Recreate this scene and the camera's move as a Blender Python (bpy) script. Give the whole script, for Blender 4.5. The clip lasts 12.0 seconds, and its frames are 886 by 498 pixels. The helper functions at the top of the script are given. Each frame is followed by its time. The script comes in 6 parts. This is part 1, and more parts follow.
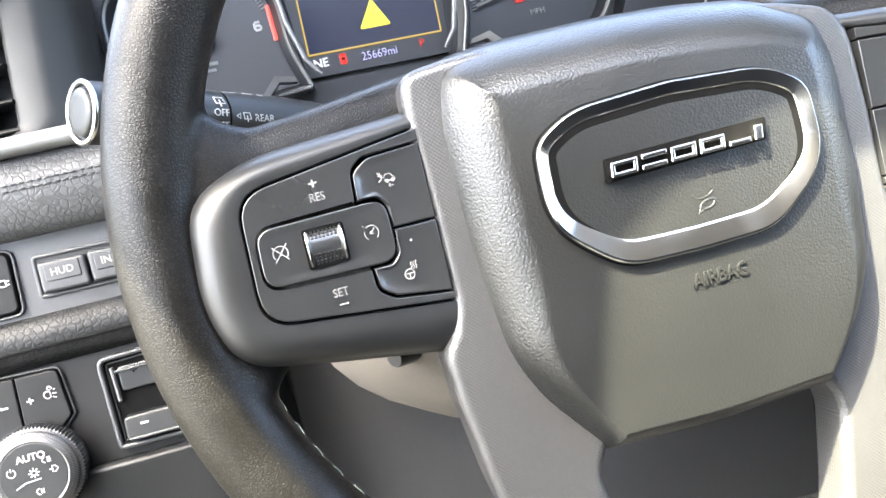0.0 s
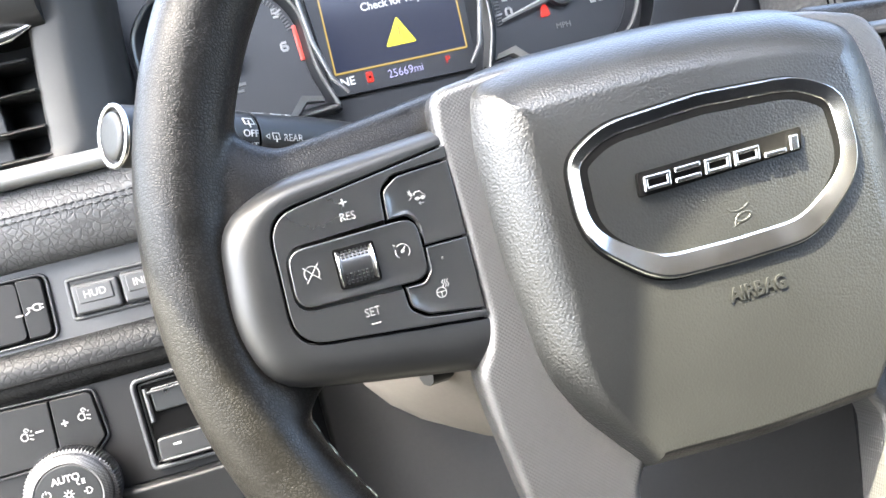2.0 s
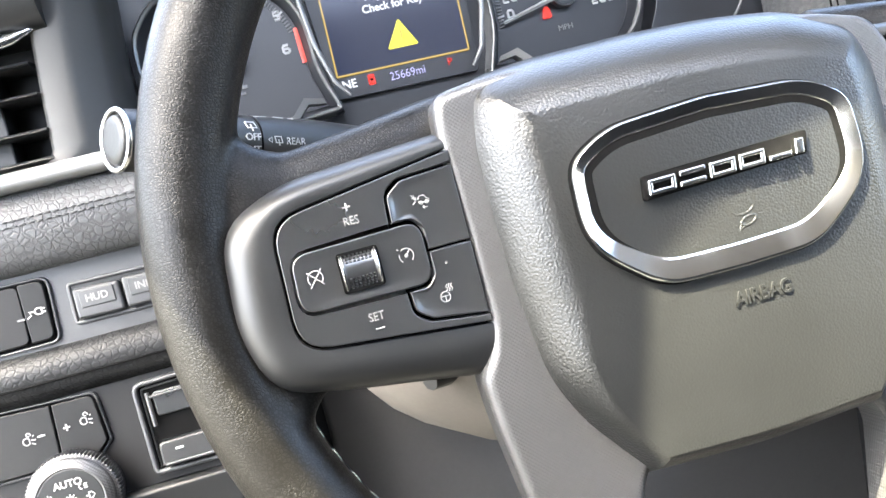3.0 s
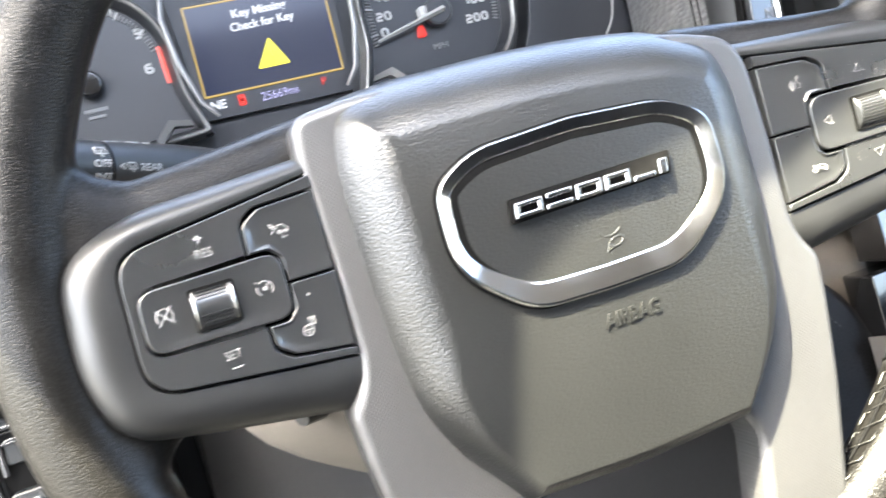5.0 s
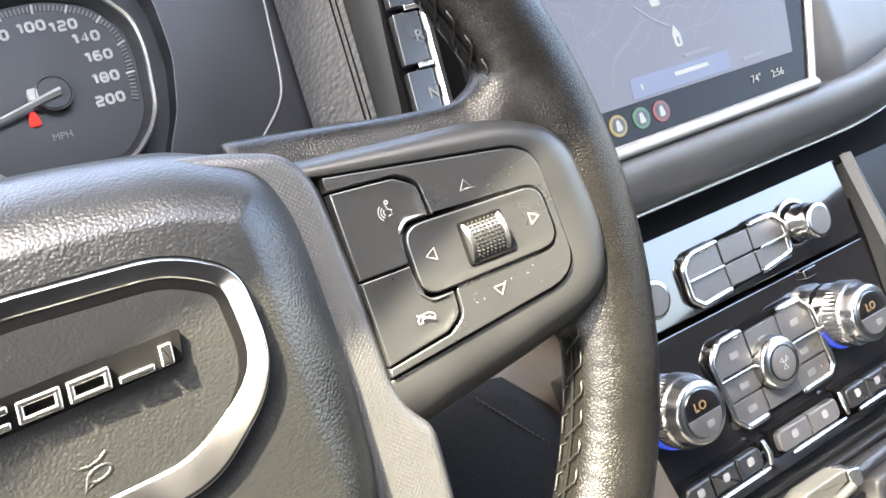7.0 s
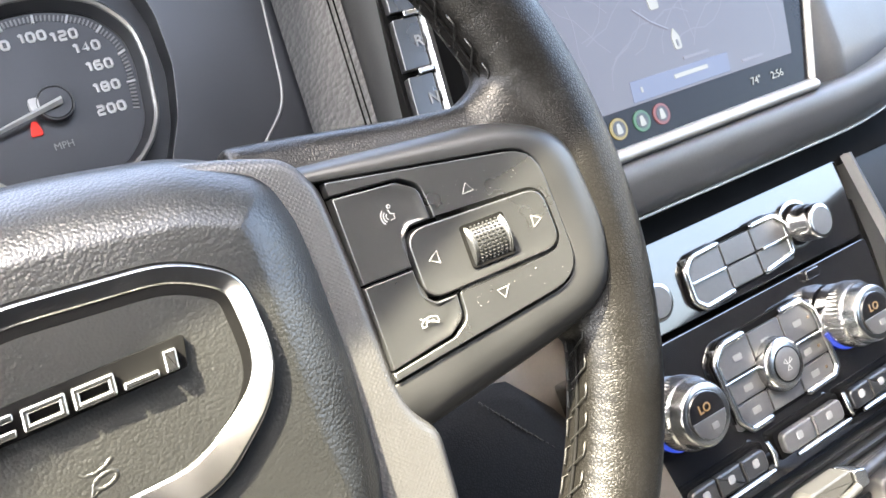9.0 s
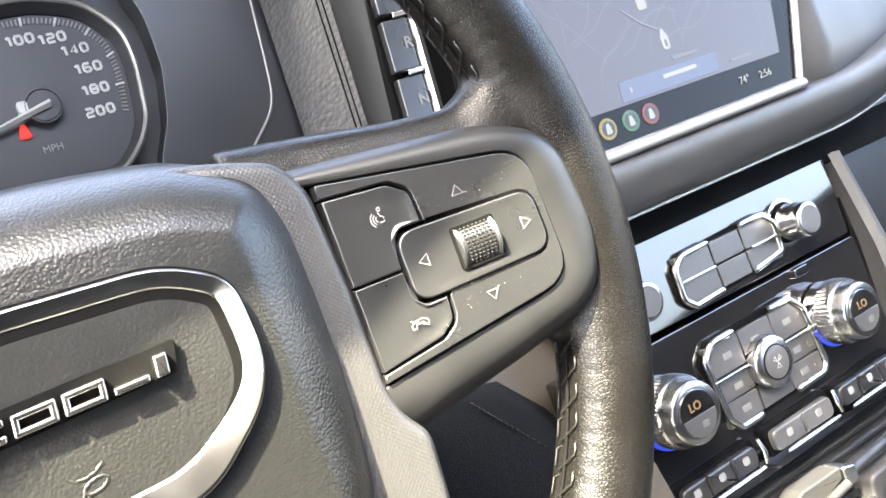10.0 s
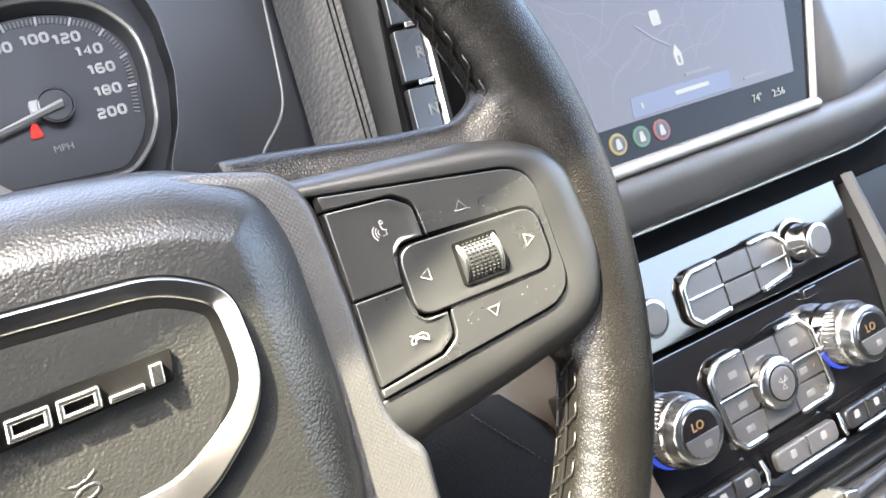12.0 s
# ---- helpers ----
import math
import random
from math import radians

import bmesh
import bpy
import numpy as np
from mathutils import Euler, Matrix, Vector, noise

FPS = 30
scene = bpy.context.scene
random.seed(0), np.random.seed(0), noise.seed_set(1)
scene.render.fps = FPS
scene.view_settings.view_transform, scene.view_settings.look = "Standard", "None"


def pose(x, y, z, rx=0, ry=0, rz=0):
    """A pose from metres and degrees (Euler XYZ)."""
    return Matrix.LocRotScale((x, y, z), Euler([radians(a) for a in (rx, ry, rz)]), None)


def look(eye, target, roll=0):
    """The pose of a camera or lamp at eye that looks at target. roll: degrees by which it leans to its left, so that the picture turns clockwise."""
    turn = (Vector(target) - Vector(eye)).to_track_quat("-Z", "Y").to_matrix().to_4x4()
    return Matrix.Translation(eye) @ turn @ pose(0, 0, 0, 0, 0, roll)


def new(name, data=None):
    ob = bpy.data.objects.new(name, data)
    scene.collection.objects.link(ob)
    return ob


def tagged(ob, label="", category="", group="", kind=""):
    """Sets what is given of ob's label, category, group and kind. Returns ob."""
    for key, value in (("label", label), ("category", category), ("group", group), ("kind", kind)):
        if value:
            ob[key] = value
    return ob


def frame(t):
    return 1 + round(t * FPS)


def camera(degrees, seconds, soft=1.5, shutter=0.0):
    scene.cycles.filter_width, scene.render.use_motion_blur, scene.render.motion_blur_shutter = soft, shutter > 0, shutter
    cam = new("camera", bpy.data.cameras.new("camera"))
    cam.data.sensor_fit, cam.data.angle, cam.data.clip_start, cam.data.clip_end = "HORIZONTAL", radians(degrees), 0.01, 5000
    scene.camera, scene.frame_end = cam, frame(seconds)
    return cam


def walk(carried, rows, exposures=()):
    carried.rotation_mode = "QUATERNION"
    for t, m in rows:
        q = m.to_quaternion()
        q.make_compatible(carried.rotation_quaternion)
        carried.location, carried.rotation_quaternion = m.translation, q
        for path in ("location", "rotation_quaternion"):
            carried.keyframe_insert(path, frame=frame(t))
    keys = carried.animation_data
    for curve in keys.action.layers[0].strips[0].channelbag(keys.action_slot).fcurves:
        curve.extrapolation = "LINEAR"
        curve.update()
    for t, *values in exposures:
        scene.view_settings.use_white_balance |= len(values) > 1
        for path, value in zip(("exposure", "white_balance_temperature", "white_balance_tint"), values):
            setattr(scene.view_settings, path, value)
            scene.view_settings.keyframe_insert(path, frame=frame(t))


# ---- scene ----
# The wheel's own axes: x to the right, y into the dashboard, z up along the wheel; the wheel leans back by 20 degrees.
CAR = Matrix.Translation((0, 0, 0.80)) @ Matrix.Rotation(radians(-20), 4, "X")
cam = camera(54.36, 12.0, soft=1.5, shutter=0.4)
ROWS = [
    (0.0, -0.1384, -0.2916, 0.0074, -9.74, -3.55, -13.72),
    (0.5, -0.1367, -0.2909, 0.0064, -9.10, -2.70, -13.95),
    (1.0, -0.1380, -0.2902, 0.0087, -8.74, -2.34, -14.29),
    (1.5, -0.1378, -0.2895, 0.0093, -8.45, -2.26, -14.51),
    (2.0, -0.1393, -0.2890, 0.0086, -8.26, -2.16, -14.69),
    (2.5, -0.1400, -0.2883, 0.0097, -8.19, -2.11, -14.77),
    (4.5, -0.1378, -0.2846, 0.0094, -11.42, -2.28, -15.46),
    (5.0, -0.1265, -0.2776, 0.0104, -15.14, -2.86, -16.09),
    (5.5, -0.0831, -0.2557, 0.0179, -19.42, -3.62, -17.08),
    (6.0, -0.0269, -0.2407, 0.0243, -23.30, -4.10, -18.08),
    (6.5, -0.0058, -0.2315, 0.0209, -25.81, -4.05, -18.88),
    (7.0, -0.0014, -0.2267, 0.0178, -26.89, -3.80, -19.29),
    (9.0, -0.0022, -0.2265, 0.0171, -26.97, -3.36, -19.93),
    (9.5, -0.0028, -0.2271, 0.0184, -27.16, -3.48, -20.10),
    (10.0, -0.0018, -0.2276, 0.0179, -27.46, -3.62, -20.27),
    (10.5, -0.0008, -0.2256, 0.0183, -27.80, -3.91, -20.42),
    (11.0, -0.0019, -0.2274, 0.0201, -28.01, -4.01, -20.47),
    (11.5, -0.0026, -0.2253, 0.0203, -27.88, -3.85, -19.96),
    (12.0, 0.0019, -0.2281, 0.0197, -26.87, -3.06, -18.60),
]
walk(cam, [(t, CAR @ Matrix.Translation((x, y, z)) @ Matrix.Rotation(radians(yaw), 4, "Z") @ Matrix.Rotation(radians(90 + pitch), 4, "X") @ Matrix.Rotation(radians(roll), 4, "Z"))
           for t, x, y, z, yaw, pitch, roll in ROWS],
     exposures=[(0.0, 5.20, 6350, 3), (5.0, 5.20, 6350, 3), (6.5, 5.0, 6600, 5), (12.0, 5.02, 6600, 5)])

# ---- world and light ----
SUN_TO = Vector((-0.4215, -0.1215, 0.8986)).normalized()
world = bpy.data.worlds.new("sky")
scene.world = world
world.use_nodes = True
wn = world.node_tree.nodes
sky = wn.new("ShaderNodeTexSky")
sky.sky_type, sky.sun_disc = "NISHITA", False
sky.sun_elevation = math.asin(SUN_TO.z)
sky.sun_rotation = math.atan2(SUN_TO.x, SUN_TO.y)
sky.air_density, sky.dust_density = 0.8, 7.5
wn["Background"].inputs["Strength"].default_value = 0.15
world.node_tree.links.new(sky.outputs[0], wn["Background"].inputs["Color"])
sun = new("sun", bpy.data.lights.new("sun", "SUN"))
sun.data.energy, sun.data.angle, sun.data.color = 4.5, radians(0.55), (1.0, 0.88, 0.66)
sun.matrix_world = look((0, 0, 6), Vector((0, 0, 6)) - SUN_TO)

# ---- materials ----
def mat(name, base, rough=0.5, metal=0.0, grain=0.0, size=0.001, kind="noise", vary=0.12, spot=0.03, coat=0.0, spec=0.5, rvary=0.1, soft=0.22, worn=0.3, pull=1.0):
    """A surface: colour with two scales of variation, roughness wear and a fine relief of that grain (metres of height) and size."""
    m = bpy.data.materials.new(name)
    m.use_nodes = True
    nodes, link = m.node_tree.nodes, m.node_tree.links.new
    b = nodes["Principled BSDF"]
    tc = nodes.new("ShaderNodeTexCoord")
    big = nodes.new("ShaderNodeTexNoise")
    big.inputs["Scale"].default_value, big.inputs["Detail"].default_value = 1.0 / spot, 4.0
    fine = nodes.new("ShaderNodeTexNoise")
    fine.inputs["Scale"].default_value, fine.inputs["Detail"].default_value = 1.0 / (size * 2.5), 3.0
    link(tc.outputs["Object"], big.inputs["Vector"])
    link(tc.outputs["Object"], fine.inputs["Vector"])
    add = nodes.new("ShaderNodeMath")
    add.operation = "ADD"
    link(big.outputs["Fac"], add.inputs[0])
    link(fine.outputs["Fac"], add.inputs[1])
    ramp = nodes.new("ShaderNodeMapRange")
    ramp.inputs["From Min"].default_value, ramp.inputs["From Max"].default_value = 0.6, 1.4
    link(add.outputs[0], ramp.inputs["Value"])
    mix = nodes.new("ShaderNodeMix")
    mix.data_type = "RGBA"
    mix.inputs["A"].default_value = (*[c * (1 - vary) for c in base], 1)
    mix.inputs["B"].default_value = (*[min(1, c * (1 + vary)) for c in base], 1)
    link(ramp.outputs["Result"], mix.inputs["Factor"])
    link(mix.outputs["Result"], b.inputs["Base Color"])
    rr = nodes.new("ShaderNodeMapRange")
    rr.inputs["From Min"].default_value, rr.inputs["From Max"].default_value = 0.3, 0.7
    rr.inputs["To Min"].default_value, rr.inputs["To Max"].default_value = max(0.02, rough * (1 - rvary)), min(1, rough * (1 + rvary))
    link(big.outputs["Fac"], rr.inputs["Value"])
    link(rr.outputs["Result"], b.inputs["Roughness"])
    b.inputs["Metallic"].default_value = metal
    b.inputs["Coat Weight"].default_value = coat
    b.inputs["Coat Roughness"].default_value = 0.04
    b.inputs["Specular IOR Level"].default_value = spec
    if grain:
        bump = nodes.new("ShaderNodeBump")
        bump.inputs["Distance"].default_value, bump.inputs["Strength"].default_value = grain, 1.0
        if kind == "leather":
            warp = nodes.new("ShaderNodeTexNoise")
            warp.inputs["Scale"].default_value = 0.7 / size
            link(tc.outputs["Object"], warp.inputs["Vector"])
            off = nodes.new("ShaderNodeVectorMath")
            off.operation = "MULTIPLY_ADD"
            off.inputs[1].default_value = (size * 0.8,) * 3
            link(warp.outputs["Color"], off.inputs[0])
            link(tc.outputs["Object"], off.inputs[2])
            v = nodes.new("ShaderNodeTexVoronoi")
            v.feature = "DISTANCE_TO_EDGE"
            v.inputs["Scale"].default_value = 1.0 / size
            link(off.outputs[0], v.inputs["Vector"])
            cut = nodes.new("ShaderNodeMapRange")
            cut.interpolation_type = "SMOOTHSTEP"
            cut.inputs["From Min"].default_value, cut.inputs["From Max"].default_value = 0.0, soft
            link(v.outputs["Distance"], cut.inputs["Value"])
            wear = nodes.new("ShaderNodeMapRange")
            wear.inputs["From Min"].default_value, wear.inputs["From Max"].default_value = 0.35, 0.65
            wear.inputs["To Min"].default_value, wear.inputs["To Max"].default_value = 1.0 - worn, 1.0
            link(big.outputs["Fac"], wear.inputs["Value"])
            deep = nodes.new("ShaderNodeMath")
            deep.operation = "MULTIPLY"
            link(cut.outputs["Result"], deep.inputs[0])
            link(wear.outputs["Result"], deep.inputs[1])
            mul = nodes.new("ShaderNodeMath")
            mul.operation = "MULTIPLY_ADD"
            mul.inputs[1].default_value = 0.35
            link(fine.outputs["Fac"], mul.inputs[0])
            link(deep.outputs[0], mul.inputs[2])
            link(mul.outputs[0], bump.inputs["Height"])
            # Lower specular in the grooves stands in for their occlusion.
            matt = nodes.new("ShaderNodeMapRange")
            matt.inputs["To Min"].default_value, matt.inputs["To Max"].default_value = spec * 0.65, spec
            link(cut.outputs["Result"], matt.inputs["Value"])
            link(matt.outputs["Result"], b.inputs["Specular IOR Level"])
            # Self-shadow of the grain painted into the base colour of the grooves.
            groove_shade = nodes.new("ShaderNodeMix")
            groove_shade.data_type = "RGBA"
            groove_shade.inputs["A"].default_value = (*[c * 0.75 for c in base], 1)
            link(cut.outputs["Result"], groove_shade.inputs["Factor"])
            link(mix.outputs["Result"], groove_shade.inputs["B"])
            link(groove_shade.outputs["Result"], b.inputs["Base Color"])
        elif kind == "pebble":
            v = nodes.new("ShaderNodeTexVoronoi")
            v.feature = "SMOOTH_F1"
            v.inputs["Scale"].default_value, v.inputs["Smoothness"].default_value = 1.0 / size, soft
            bend = nodes.new("ShaderNodeTexNoise")
            bend.inputs["Scale"].default_value = 0.5 / size
            link(tc.outputs["Object"], bend.inputs["Vector"])
            off = nodes.new("ShaderNodeVectorMath")
            off.operation = "MULTIPLY_ADD"
            off.inputs[1].default_value = (size * 0.5,) * 3
            link(bend.outputs["Color"], off.inputs[0])
            link(tc.outputs["Object"], off.inputs[2])
            drawn = nodes.new("ShaderNodeMapping")
            drawn.inputs["Scale"].default_value = (1.0, pull, 1.0)
            link(off.outputs[0], drawn.inputs["Vector"])
            link(drawn.outputs[0], v.inputs["Vector"])
            wear = nodes.new("ShaderNodeMapRange")
            wear.inputs["From Min"].default_value, wear.inputs["From Max"].default_value = 0.35, 0.65
            wear.inputs["To Min"].default_value, wear.inputs["To Max"].default_value = worn - 1.0, -1.0
            link(big.outputs["Fac"], wear.inputs["Value"])
            dome = nodes.new("ShaderNodeMath")
            dome.operation = "MULTIPLY"
            link(v.outputs["Distance"], dome.inputs[0])
            link(wear.outputs["Result"], dome.inputs[1])
            pits = nodes.new("ShaderNodeMath")
            pits.operation = "MULTIPLY_ADD"
            pits.inputs[1].default_value = 0.08
            link(fine.outputs["Fac"], pits.inputs[0])
            link(dome.outputs[0], pits.inputs[2])
            link(pits.outputs[0], bump.inputs["Height"])
        elif kind == "knurl":
            v = nodes.new("ShaderNodeTexVoronoi")
            v.inputs["Scale"].default_value, v.inputs["Randomness"].default_value = 1.0 / size, 0.0
            turned = nodes.new("ShaderNodeMapping")
            turned.inputs["Rotation"].default_value = (0.0, radians(45), 0.0)
            link(tc.outputs["Object"], turned.inputs["Vector"])
            link(turned.outputs[0], v.inputs["Vector"])
            link(v.outputs["Distance"], bump.inputs["Height"])
        else:
            link(fine.outputs["Fac"], bump.inputs["Height"])
        link(bump.outputs["Normal"], b.inputs["Normal"])
    return m


def glow(name, color, strength, under=0.02):
    """A lit display: dark glossy glass that gives off its picture's light."""
    m = bpy.data.materials.new(name)
    m.use_nodes = True
    b = m.node_tree.nodes["Principled BSDF"]
    b.inputs["Base Color"].default_value = (under, under, under, 1)
    b.inputs["Roughness"].default_value = 0.12
    b.inputs["Specular IOR Level"].default_value = 0.2
    b.inputs["Emission Color"].default_value = (*color, 1)
    b.inputs["Emission Strength"].default_value = strength * 0.050
    return m


M = dict(
    leather=mat("black_leather", (0.0070, 0.0073, 0.0073), 0.36, grain=0.00014, size=0.00095, kind="pebble", rvary=0.05, spec=0.58, soft=0.03, worn=0.2),
    rim=mat("worn_rim_leather", (0.0038, 0.0036, 0.0034), 0.36, grain=0.00007, size=0.0012, kind="leather", rvary=0.2, spec=0.24, soft=0.26, worn=0.5, spot=0.02),
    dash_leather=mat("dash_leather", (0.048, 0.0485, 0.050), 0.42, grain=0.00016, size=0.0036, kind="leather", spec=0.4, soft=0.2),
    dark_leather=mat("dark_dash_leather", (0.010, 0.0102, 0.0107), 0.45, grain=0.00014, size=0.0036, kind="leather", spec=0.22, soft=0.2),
    cheek=mat("cheek_leather", (0.055, 0.055, 0.057), 0.42, grain=0.0008, size=0.0026, kind="pebble", soft=0.04, worn=0.1, pull=0.42),
    pad=mat("satin_black_plastic", (0.0056, 0.0059, 0.0064), 0.46, grain=0.00001, size=0.0004, rvary=0.12, spec=0.5),
    key=mat("switch_black", (0.0125, 0.0131, 0.0139), 0.28, grain=0.000008, size=0.0004, rvary=0.04, spec=0.95),
    vinyl=mat("black_vinyl", (0.006, 0.006, 0.0065), 0.55, grain=0.00005, size=0.0016, kind="leather", spec=0.15),
    # Only on the unseen rear walls; kept dark so the hub reflects little.
    seat=mat("rear_blocker_dark", (0.012, 0.012, 0.013), 0.5, grain=0.0002, size=0.003, kind="leather"),
    gap=mat("gap_black", (0.0022, 0.0022, 0.0023), 0.8, spec=0.05),
    silver=mat("satin_silver", (0.070, 0.070, 0.0715), 0.40, 0.65, grain=0.00018, size=0.0011, kind="knurl", vary=0.05),
    chrome=mat("chrome", (0.55, 0.55, 0.55), 0.17, 1.0, vary=0.03, rvary=0.4),
    satin_chrome=mat("satin_chrome", (0.46, 0.46, 0.46), 0.23, 1.0, vary=0.04),
    sign=mat("sign_print", (0.17, 0.17, 0.17), 0.5, vary=0.04),
    bright_silver=mat("bright_silver", (0.18, 0.18, 0.178), 0.36, 0.3, vary=0.04),
    white=mat("white_print", (0.26, 0.26, 0.26), 0.5, vary=0.04),
    grey_print=mat("grey_print", (0.11, 0.11, 0.11), 0.5, vary=0.06),
    light_thread=mat("light_thread", (0.06, 0.07, 0.067), 0.6),
    thread=mat("dark_thread", (0.007, 0.0069, 0.0067), 0.35, grain=0.00005, size=0.0004),
    dash=mat("dark_dash_plastic", (0.0075, 0.0079, 0.0084), 0.44, grain=0.00005, size=0.0007, spec=0.36),
    dash_grey=mat("grey_dash_plastic", (0.032, 0.033, 0.035), 0.40, grain=0.00002, size=0.0006),
    ledge_grey=mat("ledge_grey", (0.05, 0.051, 0.0535), 0.45, grain=0.00002, size=0.0006),
    silver_paint=mat("silver_paint", (0.14, 0.14, 0.14), 0.35, 0.4, vary=0.05),
    pillar=mat("grey_upright", (0.026, 0.026, 0.026), 0.6, 0.0, vary=0.05, spec=0.3),
    gloss=mat("gloss_black", (0.008, 0.008, 0.009), 0.07, coat=1.0, vary=0.05),
    screen_glass=mat("screen_glass", (0.006, 0.006, 0.007), 0.12, spec=0.10, vary=0.05),
    face=mat("gauge_face", (0.0096, 0.0103, 0.0130), 0.40, vary=0.08),
    hood=mat("smooth_hood", (0.0112, 0.0122, 0.0152), 0.32, vary=0.06, spec=0.6),
    tan=mat("greige_plastic", (0.082, 0.072, 0.061), 0.5, grain=0.00004, size=0.0008),
    knee=mat("knee_plastic", (0.026, 0.0255, 0.0255), 0.45, grain=0.00004, size=0.0008),
    dust=mat("pale_dust", (0.35, 0.34, 0.32), 0.9),
    carpet=mat("black_carpet", (0.02, 0.02, 0.021), 0.95, grain=0.0006, size=0.002),
    cloth=mat("headliner_cloth", (0.13, 0.125, 0.12), 0.9, grain=0.0002, size=0.0015),
    knob_grey=mat("knob_grey", (0.055, 0.055, 0.057), 0.35),
    key_grey=mat("key_grey", (0.045, 0.045, 0.0465), 0.35),
    panel=mat("matt_black_panel", (0.0048, 0.0049, 0.0053), 0.5, grain=0.00003, size=0.0006, spec=0.24),
    handle=mat("satin_handle", (0.024, 0.0242, 0.0250), 0.32, 0.3, vary=0.05),
    toggle=mat("toggle_black", (0.014, 0.014, 0.0145), 0.3, spec=0.6),
    # Tone chosen for how much light the unseen ground bounces into the cabin.
    ground_grey=mat("bounce_ground_grey", (0.10, 0.10, 0.10), 0.9, grain=0.002, size=0.01, spot=0.8),
    screen_blue=glow("cluster_screen", (0.017, 0.021, 0.053), 1.0),
    gold=glow("gold_frame", (0.45, 0.30, 0.08), 1.0),
    yellow=glow("warning_yellow", (0.85, 0.75, 0.06), 1.2),
    red=glow("telltale_red", (0.75, 0.03, 0.02), 1.0),
    red_print=mat("red_print", (0.45, 0.05, 0.03), 0.5),
    text_white=glow("screen_text", (0.75, 0.75, 0.85), 1.0),
    text_violet=glow("odometer_text", (0.45, 0.42, 0.75), 1.0),
    blue=glow("cold_blue", (0.02, 0.05, 0.45), 1.0),
    map_base=glow("map_ground", (0.115, 0.11, 0.145), 1.0),
    map_road=glow("map_road", (0.17, 0.165, 0.215), 1.0),
    map_box=glow("map_box", (0.13, 0.155, 0.27), 1.0),
    bar=glow("screen_bar", (0.012, 0.014, 0.018), 1.0),
    mark=glow("map_mark", (0.40, 0.40, 0.39), 1.0),
    ring_yellow=glow("app_yellow", (0.27, 0.20, 0.04), 1.0),
    ring_green=glow("app_green", (0.035, 0.14, 0.065), 1.0),
    ring_red=glow("app_red", (0.20, 0.03, 0.03), 1.0),
    amber=glow("amber_digit", (0.30, 0.17, 0.07), 1.0),
)


# ---- building helpers ----
WORLD = {}


def thing(name, label, category, base=(0, 0, 0), group="", kind=""):
    ob = new(name)
    ob.matrix_basis = CAR @ Matrix.Translation(base)
    WORLD[ob] = ob.matrix_basis.copy()
    ob.empty_display_size = 0.02
    return tagged(ob, label, category, group, kind)


def finish(bm, name, angle=40):
    me = bpy.data.meshes.new(name)
    bmesh.ops.recalc_face_normals(bm, faces=bm.faces)
    bm.to_mesh(me)
    bm.free()
    weigh(me, angle)
    return me


def weigh(me, angle):
    """Smooth shading in which large flat faces keep their own normal and edges sharper than the angle stay sharp."""
    me.polygons.foreach_set("use_smooth", [True] * len(me.polygons))
    at = [[] for _ in me.vertices]
    faces = [(p.normal.copy(), p.area) for p in me.polygons]
    for p in me.polygons:
        for v in p.vertices:
            at[v].append(p.index)
    least = math.cos(radians(angle + 15))
    out = [None] * len(me.loops)
    for p in me.polygons:
        n = faces[p.index][0]
        for loop, v in zip(p.loop_indices, p.vertices):
            s = Vector((0, 0, 0))
            for g in at[v]:
                m, a = faces[g]
                if m.dot(n) > least:
                    s += m * a
            out[loop] = s.normalized() if s.length > 1e-14 else n
    me.normals_split_custom_set(out)


def part(name, bm, material, parent, label="", m=None, angle=40):
    """Links a bmesh (or a ready mesh) in the wheel's axes as ONE mesh object under a thing or a part."""
    me = bm if isinstance(bm, bpy.types.Mesh) else finish(bm, name, angle)
    if material and not me.materials:
        me.materials.append(M[material])
    ob = new(name, me)
    if parent:
        ob.parent = parent
        ob.matrix_parent_inverse = WORLD[parent].inverted() @ CAR
        ob.matrix_basis = m or Matrix.Identity(4)
        WORLD[ob] = CAR @ ob.matrix_basis
    else:
        ob.matrix_basis = CAR @ (m or Matrix.Identity(4))
        WORLD[ob] = ob.matrix_basis.copy()
    return tagged(ob, label)


def rounded(corners, n=5):
    """A closed outline from corners (x, z, radius)."""
    out = []
    for i, (x, z, r) in enumerate(corners):
        p, a, b = Vector((x, z)), Vector(corners[i - 1][:2]), Vector(corners[(i + 1) % len(corners)][:2])
        u, v = (a - p), (b - p)
        lu, lv = u.length, v.length
        u, v = u / lu, v / lv
        half = math.acos(max(-1, min(1, u.dot(v)))) / 2
        if r <= 0 or half > 1.55:
            out.append((x, z))
            continue
        d = min(r / math.tan(half), 0.48 * lu, 0.48 * lv)
        for k in range(n + 1):
            s = k / n
            q = (p + u * d) * (1 - s) ** 2 + p * (2 * s * (1 - s)) + (p + v * d) * s**2
            out.append((q.x, q.y))
    return out


def both(half):
    """An outline that is the same on both sides, from its right half, top to bottom."""
    left = [(-x, z, r) for x, z, r in reversed(half) if abs(x) > 1e-6]
    return half + left


def rect(x, z, w, h, r=0.001, n=4):
    return rounded([(x - w / 2, z - h / 2, r), (x + w / 2, z - h / 2, r), (x + w / 2, z + h / 2, r), (x - w / 2, z + h / 2, r)], n)


def area(o):
    return sum(o[i - 1][0] * o[i][1] - o[i][0] * o[i - 1][1] for i in range(len(o))) / 2


